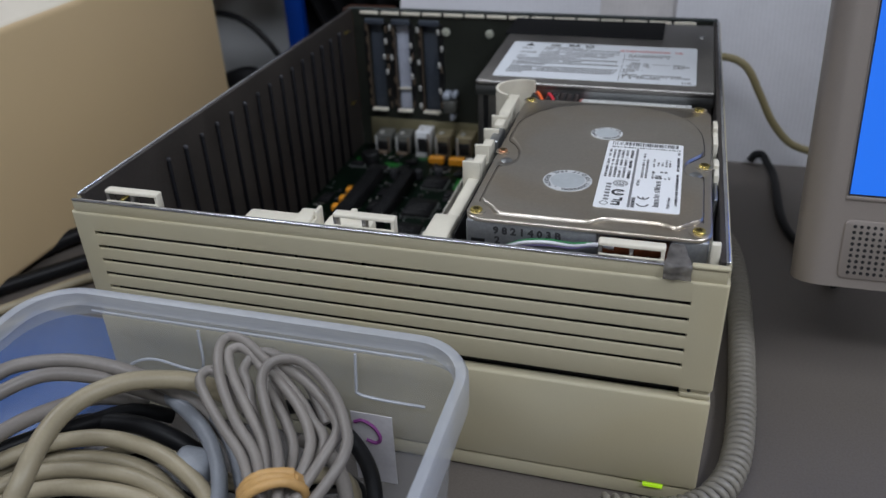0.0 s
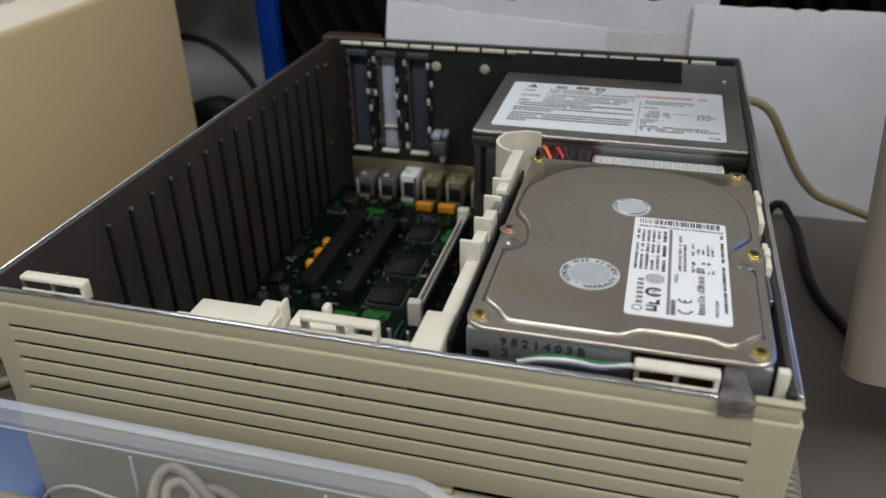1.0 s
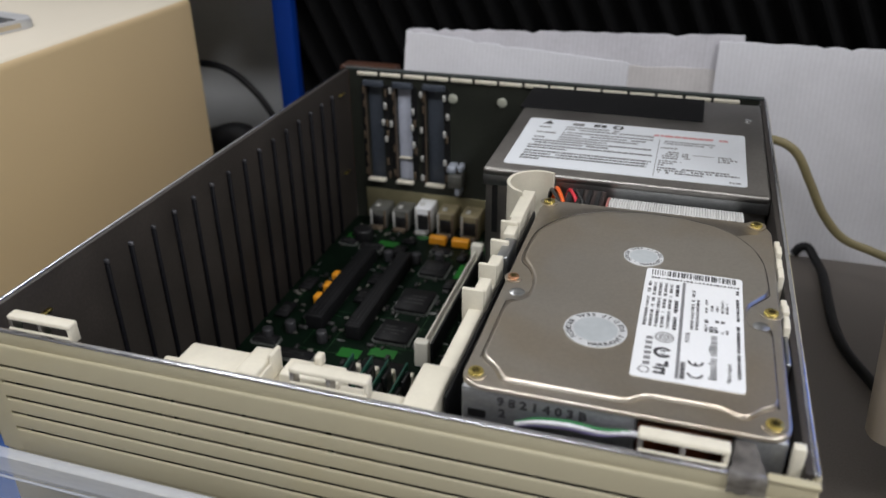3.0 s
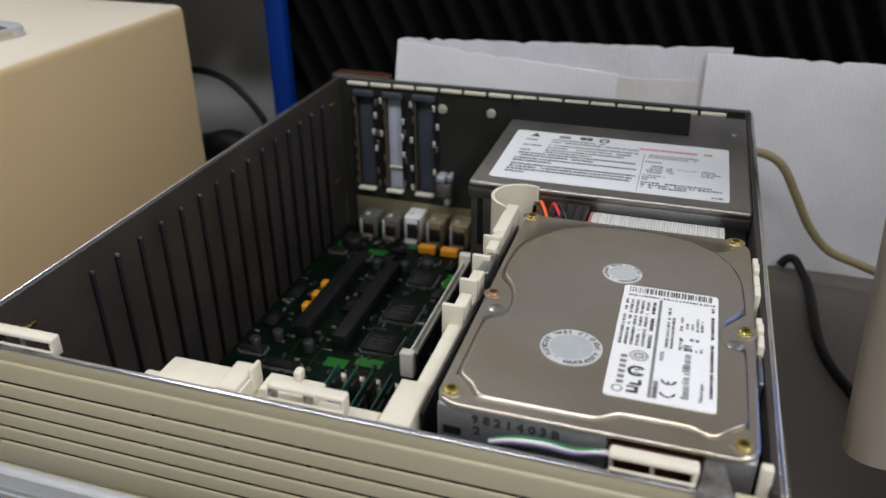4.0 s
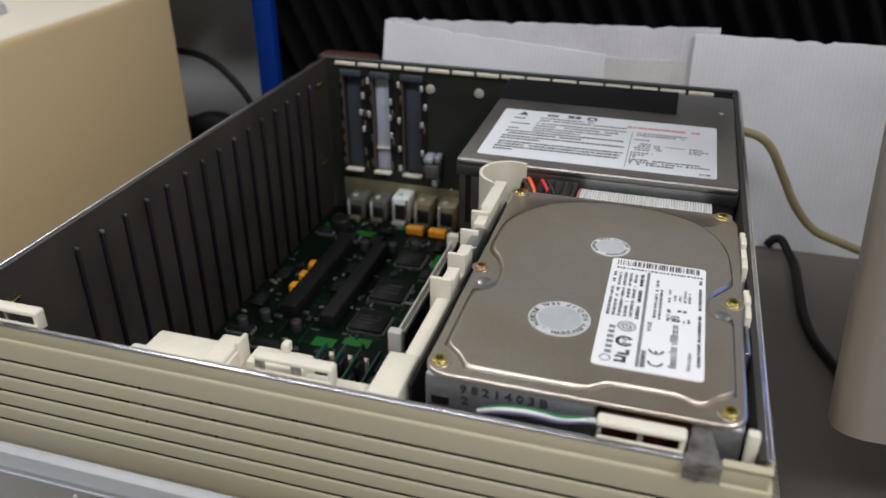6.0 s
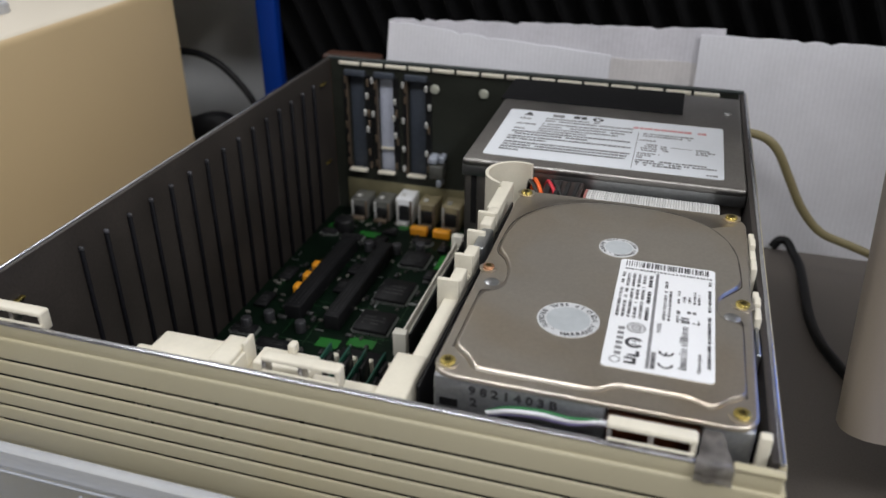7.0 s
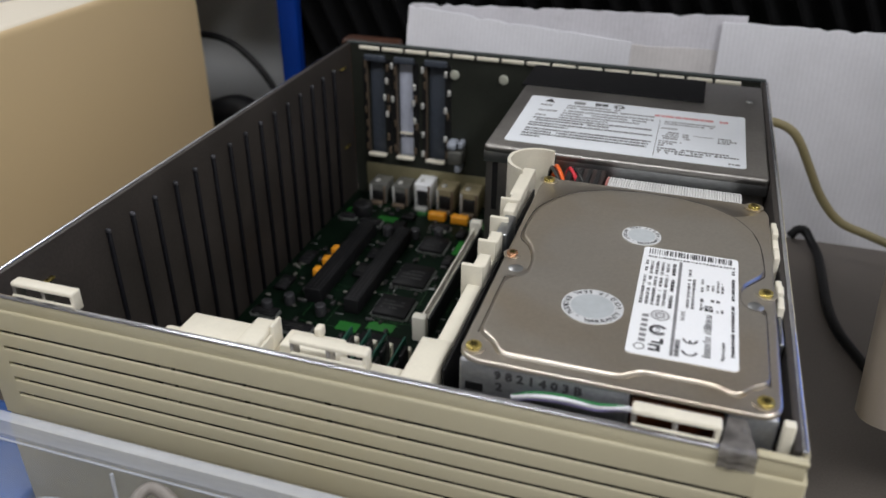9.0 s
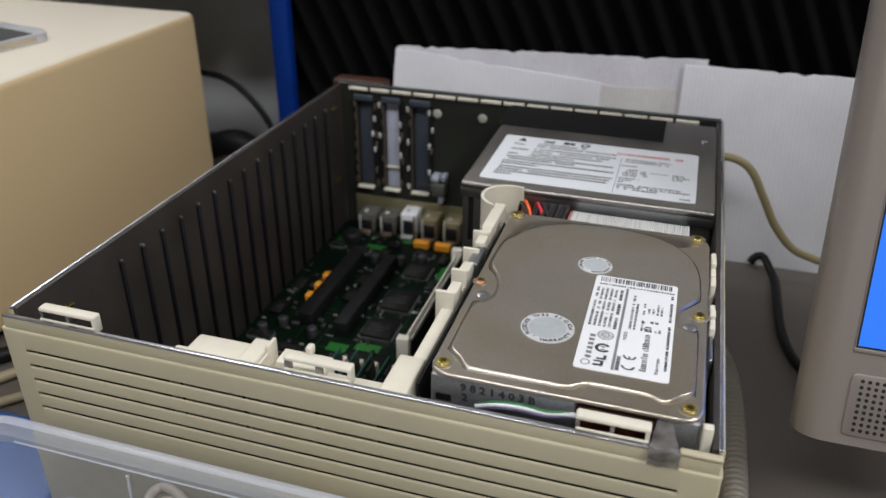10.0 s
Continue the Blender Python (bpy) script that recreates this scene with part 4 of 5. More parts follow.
for v, x0, x1, bm in ((0.83, 0.19, 0.44, pale), (0.775, 0.19, 0.60, pale), (0.705, 0.185, 0.60, pale), (0.65, 0.185, 0.28, pale), (0.65, 0.32, 0.58, pale), (0.595, 0.18, 0.54, pale), (0.545, 0.18, 0.40, pale), (0.495, 0.065, 0.60, fine), (0.445, 0.065, 0.42, fine), (0.385, 0.06, 0.61, fine), (0.335, 0.06, 0.24, fine), (0.265, 0.06, 0.61, fine), (0.215, 0.06, 0.60, fine), (0.165, 0.055, 0.595, fine), (0.115, 0.055, 0.14, fine)):
    dashes(bm, PX + PW * x0, PX + PW * x1, PY + PH * v, PY + PH * (v + 0.030), PZ, "x", 0.0016, 0.00035, 0.97)
for v, x1 in ((0.79, 0.12), (0.67, 0.155), (0.56, 0.115)):
    dashes(pale, PX + PW * 0.065, PX + PW * x1, PY + PH * v, PY + PH * (v + 0.03), PZ, "x", 0.0020, 0.0004)
quad(fine, PX + PW * 0.628, PX + PW * 0.6305, PY + PH * 0.03, PY + PH * 0.74, PZ)
for v, x0, x1, bm in ((0.71, 0.65, 0.87, pale), (0.665, 0.65, 0.86, pale), (0.57, 0.64, 0.71, pale), (0.49, 0.64, 0.72, pale), (0.45, 0.645, 0.72, pale), (0.41, 0.65, 0.72, pale), (0.37, 0.655, 0.72, pale), (0.47, 0.735, 0.765, pale), (0.43, 0.735, 0.765, pale), (0.39, 0.745, 0.770, pale), (0.47, 0.885, 0.945, pale), (0.43, 0.885, 0.965, pale), (0.39, 0.885, 0.935, pale), (0.31, 0.64, 0.735, pale), (0.27, 0.64, 0.70, pale), (0.23, 0.64, 0.665, pale), (0.175, 0.64, 0.93, fine), (0.135, 0.64, 0.97, fine), (0.095, 0.645, 0.83, fine), (0.03, 0.93, 0.975, pale)):
    dashes(bm, PX + PW * x0, PX + PW * x1, PY + PH * v, PY + PH * (v + 0.026), PZ, "x", 0.0014, 0.0004)
quad(pale, PX + PW * 0.780, PX + PW * 0.868, PY + PH * 0.475, PY + PH * 0.485, PZ)
dashes(red, PX + PW * 0.60, PX + PW * 0.93, PY + PH * 0.815, PY + PH * 0.855, PZ, "x", 0.0030, 0.0005)
bm = bmesh.new()
bm.faces.new([bm.verts.new((PX + PW * u, PY + PH * v, PZ)) for u, v in ((0.075, 0.88), (0.125, 0.88), (0.100, 0.965))])
part("approval_mark", bm, INK, pl)
bm = bmesh.new()
for a, b in ((0.315, 0.345), (0.350, 0.375)):
    quad(bm, PX + PW * a, PX + PW * b, PY + PH * 0.90, PY + PH * 0.96, PZ)
part("approval_mark", bm, INK, pl)
bm = bmesh.new()
arc_ring(bm, PX + PW * 0.43, PY + PH * 0.925, PZ, 0.0016, 0.0032)
part("approval_mark", bm, INK, pl)
quad(pale, PX + PW * 0.215, PX + PW * 0.27, PY + PH * 0.89, PY + PH * 0.95, PZ)
tagged(part("fine_print", fine, FINEINK, pl), kind="stuff")
tagged(part("pale_print", pale, PALEINK, pl), kind="stuff")
part("red_heading", red, REDINK, pl)

# ---- leads between drive and supply ----
rc = thing("ribbon_cable", (0.252, 0.18, 0.105), "grey ribbon cable plugged in behind the drive", "ribbon cable")
RIBBON = mat("ribbon_grey", (0.58, 0.58, 0.57), 0.5, grain=0.05, per_object=0.10)
wire = tube(bmesh.new(), [(0, 0.1585, 0.112), (0, 0.1640, 0.1195), (0, 0.1740, 0.1248), (0, 0.1850, 0.1252), (0, 0.1935, 0.1215), (0, 0.1970, 0.112), (0, 0.1980, 0.09)], 0.00066, 8, 5)
wm = shape("wire", wire, RIBBON)
for k in range(50):
    piece("wire", wm, (0.2215 + 0.00127 * k, 0, 0), rc)
part("red_edge", tube(bmesh.new(), [(0.2202, 0.1585, 0.112), (0.2202, 0.1640, 0.1195), (0.2202, 0.1740, 0.1248), (0.2202, 0.1850, 0.1252), (0.2202, 0.1935, 0.1215), (0.2202, 0.1970, 0.112)], 0.0007, 8, 5), mat("faded_red_insulation", (0.42, 0.16, 0.14), 0.4), rc)
part("socket_shell", blk((0.220, 0.1580, 0.108), (0.286, 0.1625, 0.117), 0.0008), BLACK, rc)
pc = thing("power_plug", (0.21, 0.18, 0.105), "dark power plug with red and orange leads", "power plug")
part("plug_body", blk((0.1990, 0.1600, 0.108), (0.2185, 0.1940, 0.1262), 0.0012), mat("brown_black_plug", (0.035, 0.022, 0.020), 0.4), pc)
for k in range(4):
    part("plug_rib", blk((0.2008 + 0.0045 * k, 0.1600, 0.1258), (0.2030 + 0.0045 * k, 0.1900, 0.1278), 0.0004), BLACK, pc)
for k, (x, c) in enumerate(((0.1945, (0.85, 0.13, 0.02)), (0.2015, (0.62, 0.03, 0.05)), (0.2045, (0.02, 0.02, 0.02)), (0.1925, (0.02, 0.02, 0.02)))):
    part("lead", cable([(x - 0.004, 0.1960, 0.1160), (x - 0.0025, 0.1925, 0.1240), (x, 0.1850, 0.1285 - 0.0006 * k), (x + 0.0045, 0.1750, 0.1262), (x + 0.006, 0.1680, 0.1220)], 0.0010), mat("lead_%d" % k, c, 0.4), pc)
lw = thing("led_leads", (0.23, 0.008, 0.123), "thin white and green wires behind the front rim", "wires")
for k, (dz, c) in enumerate(((0.0004, (0.80, 0.80, 0.86)), (0.0012, (0.015, 0.16, 0.045)), (-0.0009, (0.25, 0.22, 0.45)))):
    part("wire", cable([(0.2120, 0.0100, 0.1235 + dz * 0.4), (0.2190, 0.0090 + 0.5 * abs(dz), 0.1262 + dz), (0.2290, 0.0085 + 0.5 * abs(dz), 0.1278 + dz), (0.2390, 0.0085, 0.1278 + dz * 0.9), (0.2470, 0.0088, 0.1292 + dz * 0.4), (0.2560, 0.0100, 0.1280)], (0.00095, 0.00065, 0.0008)[k]), mat("thin_wire_%d" % k, c, 0.45), lw)
# crumpled grey tape over the rim
bm = bmesh.new()
line = curve_points([(0, 0.0155, 0.1300), (0, 0.0118, 0.1318), (0, 0.0070, 0.1308), (0, 0.0025, 0.1300), (0, 0.0002, 0.1284), (0, -0.0004, 0.1255), (0, -0.0006, 0.1228)], 5)
grid = [[bm.verts.new((0.2800 + (u / 10 - 0.35) * (0.0034 + 0.0074 * min(1.0, j / 18)) + 0.0004 * noise.noise((u, j * 0.4, 0)), p.y - 0.0003 + 0.0008 * noise.noise((u * 0.45, j * 0.4, 3.0)), p.z + 0.0007 * max(0, noise.noise((u * 0.5, j * 0.5, 7.0))))) for u in range(11)] for j, p in enumerate(line)]
for a, b in zip(grid, grid[1:]):
    for k in range(10):
        bm.faces.new((a[k], a[k + 1], b[k + 1], b[k]))
bmesh.ops.solidify(bm, geom=bm.faces[:], thickness=0.0004)
single("tape_strip", bm, mat("crumpled_grey_tape", (0.22, 0.205, 0.195), 0.35, alpha=0.72, grain=0.2, scale=300, stain=0.35, stain_scale=150, bump=0.4), "crumpled grey tape strip over the front rim", "tape")

# ---- storage bin with cables ----
def clear_plastic(name, colour, density):
    m = bpy.data.materials.new(name)
    m.use_nodes = True
    nt = m.node_tree
    b = nt.nodes["Principled BSDF"]
    b.inputs["Base Color"].default_value = (*colour, 1)
    b.inputs["Roughness"].default_value = 0.32
    tr = nt.nodes.new("ShaderNodeBsdfTransparent")
    tr.inputs[0].default_value = (0.95, 0.96, 0.98, 1)
    mx = nt.nodes.new("ShaderNodeMixShader")
    n = nt.nodes.new("ShaderNodeTexNoise")
    n.inputs["Scale"].default_value = 30
    rg = nt.nodes.new("ShaderNodeMapRange")
    rg.inputs[3].default_value, rg.inputs[4].default_value = density - 0.05, density + 0.05
    nt.links.new(n.outputs["Fac"], rg.inputs[0])
    nt.links.new(rg.outputs[0], mx.inputs[0])
    nt.links.new(tr.outputs[0], mx.inputs[1])
    nt.links.new(b.outputs[0], mx.inputs[2])
    nt.links.new(mx.outputs[0], nt.nodes["Material Output"].inputs[0])
    return m


CLEAR = clear_plastic("milky_clear_plastic", (0.70, 0.73, 0.79), 0.20)
CLEARRIM = clear_plastic("milky_clear_rim", (0.66, 0.69, 0.76), 0.45)
bin_ = thing("storage_bin", (0.1, -0.17, 0.0), "open translucent plastic storage bin full of cables", "storage bin")
BX0, BX1, BY0, BY1, BT = -0.0065, 0.2085, -0.335, -0.0215, 0.0955


def shell(levels, radius):
    """A thin hollow wall through outlines at rising heights."""
    bm = bmesh.new()
    rings = []
    for z, inset in levels:
        rings.append([bm.verts.new((x, y, z)) for x, y in rounded(BX0 + inset, BX1 - inset, BY0 + inset, BY1 - inset, max(0.004, radius - inset), 8)])
    n = len(rings[0])
    for a, b in zip(rings, rings[1:]):
        for k in range(n):
            bm.faces.new((a[k], a[(k + 1) % n], b[(k + 1) % n], b[k]))
    return bm, rings


bm, rings = shell([(0.0012, 0.016), (0.004, 0.0135), (0.030, 0.0105), (0.060, 0.0080), (0.0905, 0.0055)], 0.027)
bm.faces.new(rings[0])
part("body", bm, CLEAR, bin_)
bm, rings = shell([(0.0800, 0.0002), (0.0935, 0.0), (0.0955, 0.0012), (0.0958, 0.0032), (0.0950, 0.0052), (0.0905, 0.0056), (0.0890, 0.0060)], 0.027)
part("rim", bm, CLEARRIM, bin_, "frosted rolled rim")
for pts in ([(0.0790, -0.0300, 0.086), (0.0782, -0.0312, 0.066), (0.0700, -0.0314, 0.0635), (0.052, -0.0314, 0.0660), (0.038, -0.0316, 0.060), (0.030, -0.0318, 0.046)], [(0.1545, -0.0300, 0.086), (0.1540, -0.0312, 0.070), (0.1545, -0.0314, 0.0655), (0.1640, -0.0314, 0.0640), (0.185, -0.0316, 0.0640)]):
    part("moulded_ridge", cable(pts, 0.0007, 6, 5), CLEARRIM, bin_)
part("moulded_ridge", cable([(0.022, -0.0280, 0.0868), (0.10, -0.0280, 0.0868), (0.184, -0.0280, 0.0868)], 0.0005, 6, 3), CLEARRIM, bin_)
bm = blk((0.1525, -0.0372, 0.020), (0.1715, -0.0368, 0.0600))
note = single("paper_note", bm, mat("note_paper", (0.62, 0.60, 0.62), 0.7), "white paper note inside the bin with purple scribble", "paper note")
note.location.z = -0.02
bm = tube(bmesh.new(), [(0.1540, -0.0374, 0.0545), (0.1580, -0.0374, 0.0560), (0.1630, -0.0374, 0.0530), (0.1655, -0.0374, 0.0475), (0.1635, -0.0374, 0.0440), (0.1590, -0.0374, 0.0450)], 0.0009, 6, 5)
part("scribble", bm, mat("purple_marker", (0.22, 0.05, 0.22), 0.6), note)
note.location.z = 0.0

GREYC = mat("grey_cable_jacket", (0.215, 0.195, 0.178), 0.42, grain=0.05, scale=700, stain=0.12, stain_scale=60, per_object=0.12)
BEIGEC = mat("beige_cable_jacket", (0.32, 0.275, 0.185), 0.42, grain=0.05, scale=700, stain=0.12, stain_scale=60, per_object=0.12)
BLUEC = mat("bluish_cable_jacket", (0.225, 0.24, 0.27), 0.42, grain=0.05, scale=700, stain=0.12, stain_scale=60)
BLACKC = mat("black_cable_jacket", (0.008, 0.008, 0.009), 0.45, grain=0.1, stain=0.2, spec=0.2)


def lying(name, pts, r, material, label):
    return single(name, cable(pts, r, 12, 7), material, label, "cable", "cables in the bin")


lying("grey_cable", [(-0.001, -0.110, 0.070), (0.000, -0.083, 0.076), (0.004, -0.067, 0.079), (0.019, -0.056, 0.078), (0.038, -0.051, 0.076), (0.058, -0.048, 0.070), (0.080, -0.046, 0.058), (0.100, -0.050, 0.040)], 0.0032, GREYC, "grey cable looped along the bin wall")
lying("grey_cable", [(0.004, -0.130, 0.070), (0.008, -0.094, 0.077), (0.012, -0.079, 0.078), (0.022, -0.064, 0.077), (0.040, -0.055, 0.072), (0.055, -0.050, 0.064), (0.077, -0.042, 0.050)], 0.0032, GREYC, "grey cable looped along the bin wall")
lying("grey_cable", [(0.012, -0.150, 0.060), (0.018, -0.104, 0.068), (0.020, -0.090, 0.068), (0.025, -0.072, 0.064), (0.034, -0.053, 0.057), (0.050, -0.040, 0.047)], 0.0034, GREYC, "grey cable lying in the bin")
lying("beige_cable", [(0.044, -0.150, 0.045), (0.047, -0.127, 0.060), (0.049, -0.114, 0.070), (0.047, -0.100, 0.075), (0.046, -0.084, 0.077), (0.051, -0.069, 0.077), (0.063, -0.057, 0.076), (0.084, -0.046, 0.070), (0.102, -0.042, 0.058)], 0.0042, BEIGEC, "thick beige cable arched over the others")
lying("black_cable", [(0.006, -0.110, 0.055), (0.011, -0.099, 0.058), (0.023, -0.081, 0.056), (0.035, -0.065, 0.052), (0.047, -0.047, 0.047), (0.060, -0.038, 0.038)], 0.0036, BLACKC, "black cable under the grey ones")
lying("black_cable", [(0.012, -0.075, 0.046), (0.021, -0.067, 0.048), (0.036, -0.060, 0.049), (0.056, -0.057, 0.049), (0.077, -0.059, 0.046), (0.095, -0.060, 0.036)], 0.0042, BLACKC, "thick black cable under the grey ones")
lying("beige_cable", [(0.006, -0.120, 0.050), (0.012, -0.104, 0.056), (0.020, -0.096, 0.057), (0.032, -0.084, 0.057), (0.051, -0.073, 0.055), (0.076, -0.073, 0.053), (0.100, -0.082, 0.051), (0.113, -0.092, 0.048), (0.122, -0.110, 0.040)], 0.0036, BEIGEC, "coiled beige cable in the bin")
lying("beige_cable", [(0.006, -0.108, 0.044), (0.013, -0.098, 0.047), (0.025, -0.087, 0.048), (0.046, -0.078, 0.047), (0.072, -0.076, 0.044), (0.095, -0.085, 0.038)], 0.0034, BEIGEC, "coiled beige cable in the bin")
lying("beige_cable", [(0.018, -0.130, 0.050), (0.024, -0.114, 0.054), (0.032, -0.100, 0.054), (0.048, -0.090, 0.052), (0.076, -0.087, 0.051), (0.101, -0.094, 0.048), (0.114, -0.108, 0.042)], 0.0036, BEIGEC, "coiled beige cable in the bin")
lying("beige_cable", [(0.026, -0.140, 0.050), (0.032, -0.122, 0.054), (0.038, -0.107, 0.053), (0.056, -0.097, 0.051), (0.086, -0.095, 0.049), (0.106, -0.103, 0.044)], 0.0035, BEIGEC, "coiled beige cable in the bin")
lying("blue_grey_cable", [(0.055, -0.040, 0.054), (0.069, -0.046, 0.058), (0.089, -0.057, 0.057), (0.104, -0.070, 0.055), (0.114, -0.085, 0.052), (0.121, -0.105, 0.044)], 0.0034, BLUEC, "bluish grey cable in the bin")
lying("blue_grey_cable", [(0.056, -0.034, 0.048), (0.072, -0.038, 0.053), (0.091, -0.048, 0.052), (0.108, -0.063, 0.049), (0.120, -0.080, 0.042)], 0.0026, BLUEC, "bluish grey cable in the bin")
lying("black_cable", [(0.118, -0.034, 0.052), (0.131, -0.037, 0.058), (0.146, -0.042, 0.057), (0.162, -0.052, 0.053), (0.172, -0.064, 0.048), (0.178, -0.080, 0.038)], 0.0034, BLACKC, "black cable beside the tied bundle")
lying("grey_cable", [(0.130, -0.042, 0.042), (0.142, -0.049, 0.048), (0.156, -0.061, 0.048), (0.166, -0.078, 0.042), (0.172, -0.100, 0.034)], 0.0032, GREYC, "grey cable beside the tied bundle")
for k in range(16):
    y = -0.050 - 0.0065 * k
    z = 0.014 + 0.010 * (k % 3)
    lying("tangled_cable", [(0.022 + 0.004 * (k % 4), y - 0.02, z), (0.06, y + 0.004, z + 0.006), (0.11, y - 0.006, z + 0.004), (0.155, y + 0.006, z + 0.006), (0.180 - 0.003 * (k % 4), y - 0.03, z)], 0.0036, (GREYC, BLACKC, BEIGEC, BLACKC)[k % 4], "cable deep in the tangle at the bottom")
single("cable_plug", prism(bmesh.new(), rounded(0.086, 0.104, -0.080, -0.066, 0.004, 4), 0.046, 0.0545, 0.003), BLUEC, "bluish grey plug end among the cables", "plug")
# bundle tied with a rubber band
bundle = thing("cable_bundle", (0.146, -0.10, 0.05), "looped bundle of grey cable tied with a rubber band", "cable bundle")
B = Vector((0.1465, -0.0965, 0.0730))


STRANDS = (
    ((0.1460, -0.1120, 0.066), (0.1327, -0.0906, 0.0755), (0.1149, -0.0755, 0.0779), (0.1006, -0.0629, 0.0799), (0.0938, -0.0547, 0.0814), (0.0961, -0.0495, 0.0820), (0.1041, -0.0522, 0.0790), (0.1180, -0.0620, 0.0730)),
    ((0.1490, -0.1120, 0.068), (0.1374, -0.0891, 0.0772), (0.1201, -0.0733, 0.0798), (0.1040, -0.0553, 0.0831), (0.0955, -0.0403, 0.0861), (0.0963, -0.0326, 0.0872), (0.1042, -0.0334, 0.0872), (0.1149, -0.0390, 0.0850), (0.1306, -0.0481, 0.0815), (0.1470, -0.0613, 0.0760), (0.1560, -0.0720, 0.0660)),
    ((0.1500, -0.1100, 0.066), (0.1381, -0.0838, 0.0765), (0.1229, -0.0672, 0.0795), (0.1088, -0.0528, 0.0820), (0.1000, -0.0407, 0.0843), (0.1017, -0.0361, 0.0850), (0.1086, -0.0376, 0.0845), (0.1240, -0.0484, 0.0780), (0.1350, -0.0600, 0.0680)),
    ((0.1300, -0.0720, 0.073), (0.1217, -0.0629, 0.0784), (0.1162, -0.0541, 0.0801), (0.1098, -0.0464, 0.0815), (0.1102, -0.0391, 0.0833), (0.1152, -0.0356, 0.0845), (0.1253, -0.0375, 0.0830), (0.1389, -0.0453, 0.0790), (0.1500, -0.0560, 0.0690)),
    ((0.1550, -0.1130, 0.070), (0.1463, -0.0888, 0.0805), (0.1314, -0.0678, 0.0846), (0.1243, -0.0568, 0.0868), (0.1231, -0.0486, 0.0886), (0.1282, -0.0445, 0.0900), (0.1372, -0.0450, 0.0906), (0.1484, -0.0513, 0.0898), (0.1597, -0.0618, 0.0881), (0.1670, -0.0721, 0.0861), (0.1705, -0.0799, 0.0845), (0.1695, -0.0901, 0.0810), (0.1600, -0.1080, 0.0700)),
    ((0.1249, -0.0418, 0.0840), (0.1331, -0.0458, 0.0850), (0.1448, -0.0528, 0.0846), (0.1573, -0.0630, 0.0830), (0.1627, -0.0710, 0.0814), (0.1613, -0.0819, 0.0787), (0.1560, -0.1000, 0.0720)),
    ((0.1222, -0.0446, 0.0820), (0.1283, -0.0496, 0.0821), (0.1422, -0.0614, 0.0812), (0.1517, -0.0728, 0.0792), (0.1549, -0.0831, 0.0769), (0.1530, -0.1000, 0.0700)),
    ((0.1217, -0.0498, 0.0790), (0.1265, -0.0547, 0.0790), (0.1402, -0.0688, 0.0772), (0.1475, -0.0800, 0.0750), (0.1510, -0.0980, 0.0690)),
    ((0.1385, -0.0541, 0.0770), (0.1485, -0.0634, 0.0771), (0.1559, -0.0699, 0.0760), (0.1574, -0.0782, 0.0741), (0.1530, -0.0960, 0.0680)),
)
for pts in STRANDS:
    part("loop", cable(pts, 0.00218, 12, 8), GREYC, bundle)
bm = bmesh.new()
d = (Vector((0.115, -0.042, 0.084)) - B).normalized()
u = d.orthogonal().normalized()
v = d.cross(u)
ring = [B + 0.0112 * (math.cos(radians(a)) * u + math.sin(radians(a)) * v) for a in range(0, 361, 15)]
for j in range(3):
    tube(bm, [p + d * (0.0024 * (j - 1) - 0.0030) + u * (0.0006 * math.sin(i * 0.9 + 2 * j)) for i, p in enumerate(ring)], 0.0019, 8, 0)
part("rubber_band", bm, mat("tan_rubber", (0.55, 0.33, 0.12), 0.5, stain=0.1), bundle, "tan rubber band")

# ---- beside and behind ----
# corded coil beside the case
cord = thing("coiled_cord", (0.3262, 0.12, 0.0), "coiled grey cord lying beside the computer case", "cord")
path = curve_points([(0.3165, 0.250, 0.0078), (0.3225, 0.228, 0.0078), (0.3262, 0.190, 0.0078), (0.3268, 0.150, 0.0078), (0.3262, 0.105, 0.0078), (0.3240, 0.055, 0.0078), (0.3190, 0.020, 0.0078), (0.3080, -0.002, 0.0078), (0.2900, -0.014, 0.0078), (0.2620, -0.018, 0.0078)], 24)
PITCH = 0.0044
pts, acc = [], 0.0
for a, b in zip(path, path[1:]):
    d = (b - a).normalized()
    side = Vector((0, 0, 1)).cross(d).normalized()
    n = max(1, int((b - a).length / PITCH * 14))
    for k in range(n):
        p = a.lerp(b, k / n)
        ang = 2 * math.pi * (acc + (b - a).length * k / n) / PITCH
        pts.append(p + 0.0056 * (math.cos(ang) * side + math.sin(ang) * Vector((0, 0, 1))))
    acc += (b - a).length
CORD = mat("grey_cord_jacket", (0.24, 0.222, 0.19), 0.42, grain=0.05, stain=0.1)
part("coil", tube(bmesh.new(), pts, 0.0019, 8, 0), CORD, cord)
part("lead", cable([tuple(pts[0]), (0.3105, 0.262, 0.004), (0.3075, 0.290, 0.0022), (0.3070, 0.362, 0.0022), (0.300, 0.385, 0.0022)], 0.0020), CORD, cord, "straight end of the cord")
single("beige_cable", cable([(0.290, 0.376, 0.096), (0.3120, 0.372, 0.0985), (0.3270, 0.370, 0.0915), (0.3400, 0.370, 0.0700), (0.3520, 0.370, 0.0490), (0.3680, 0.370, 0.0320), (0.3880, 0.369, 0.0250), (0.4200, 0.366, 0.0160), (0.470, 0.360, 0.0035)], 0.0030, 12), mat("olive_beige_jacket", (0.30, 0.255, 0.135), 0.45, stain=0.1), "beige cable hanging behind the case to the table", "cable")
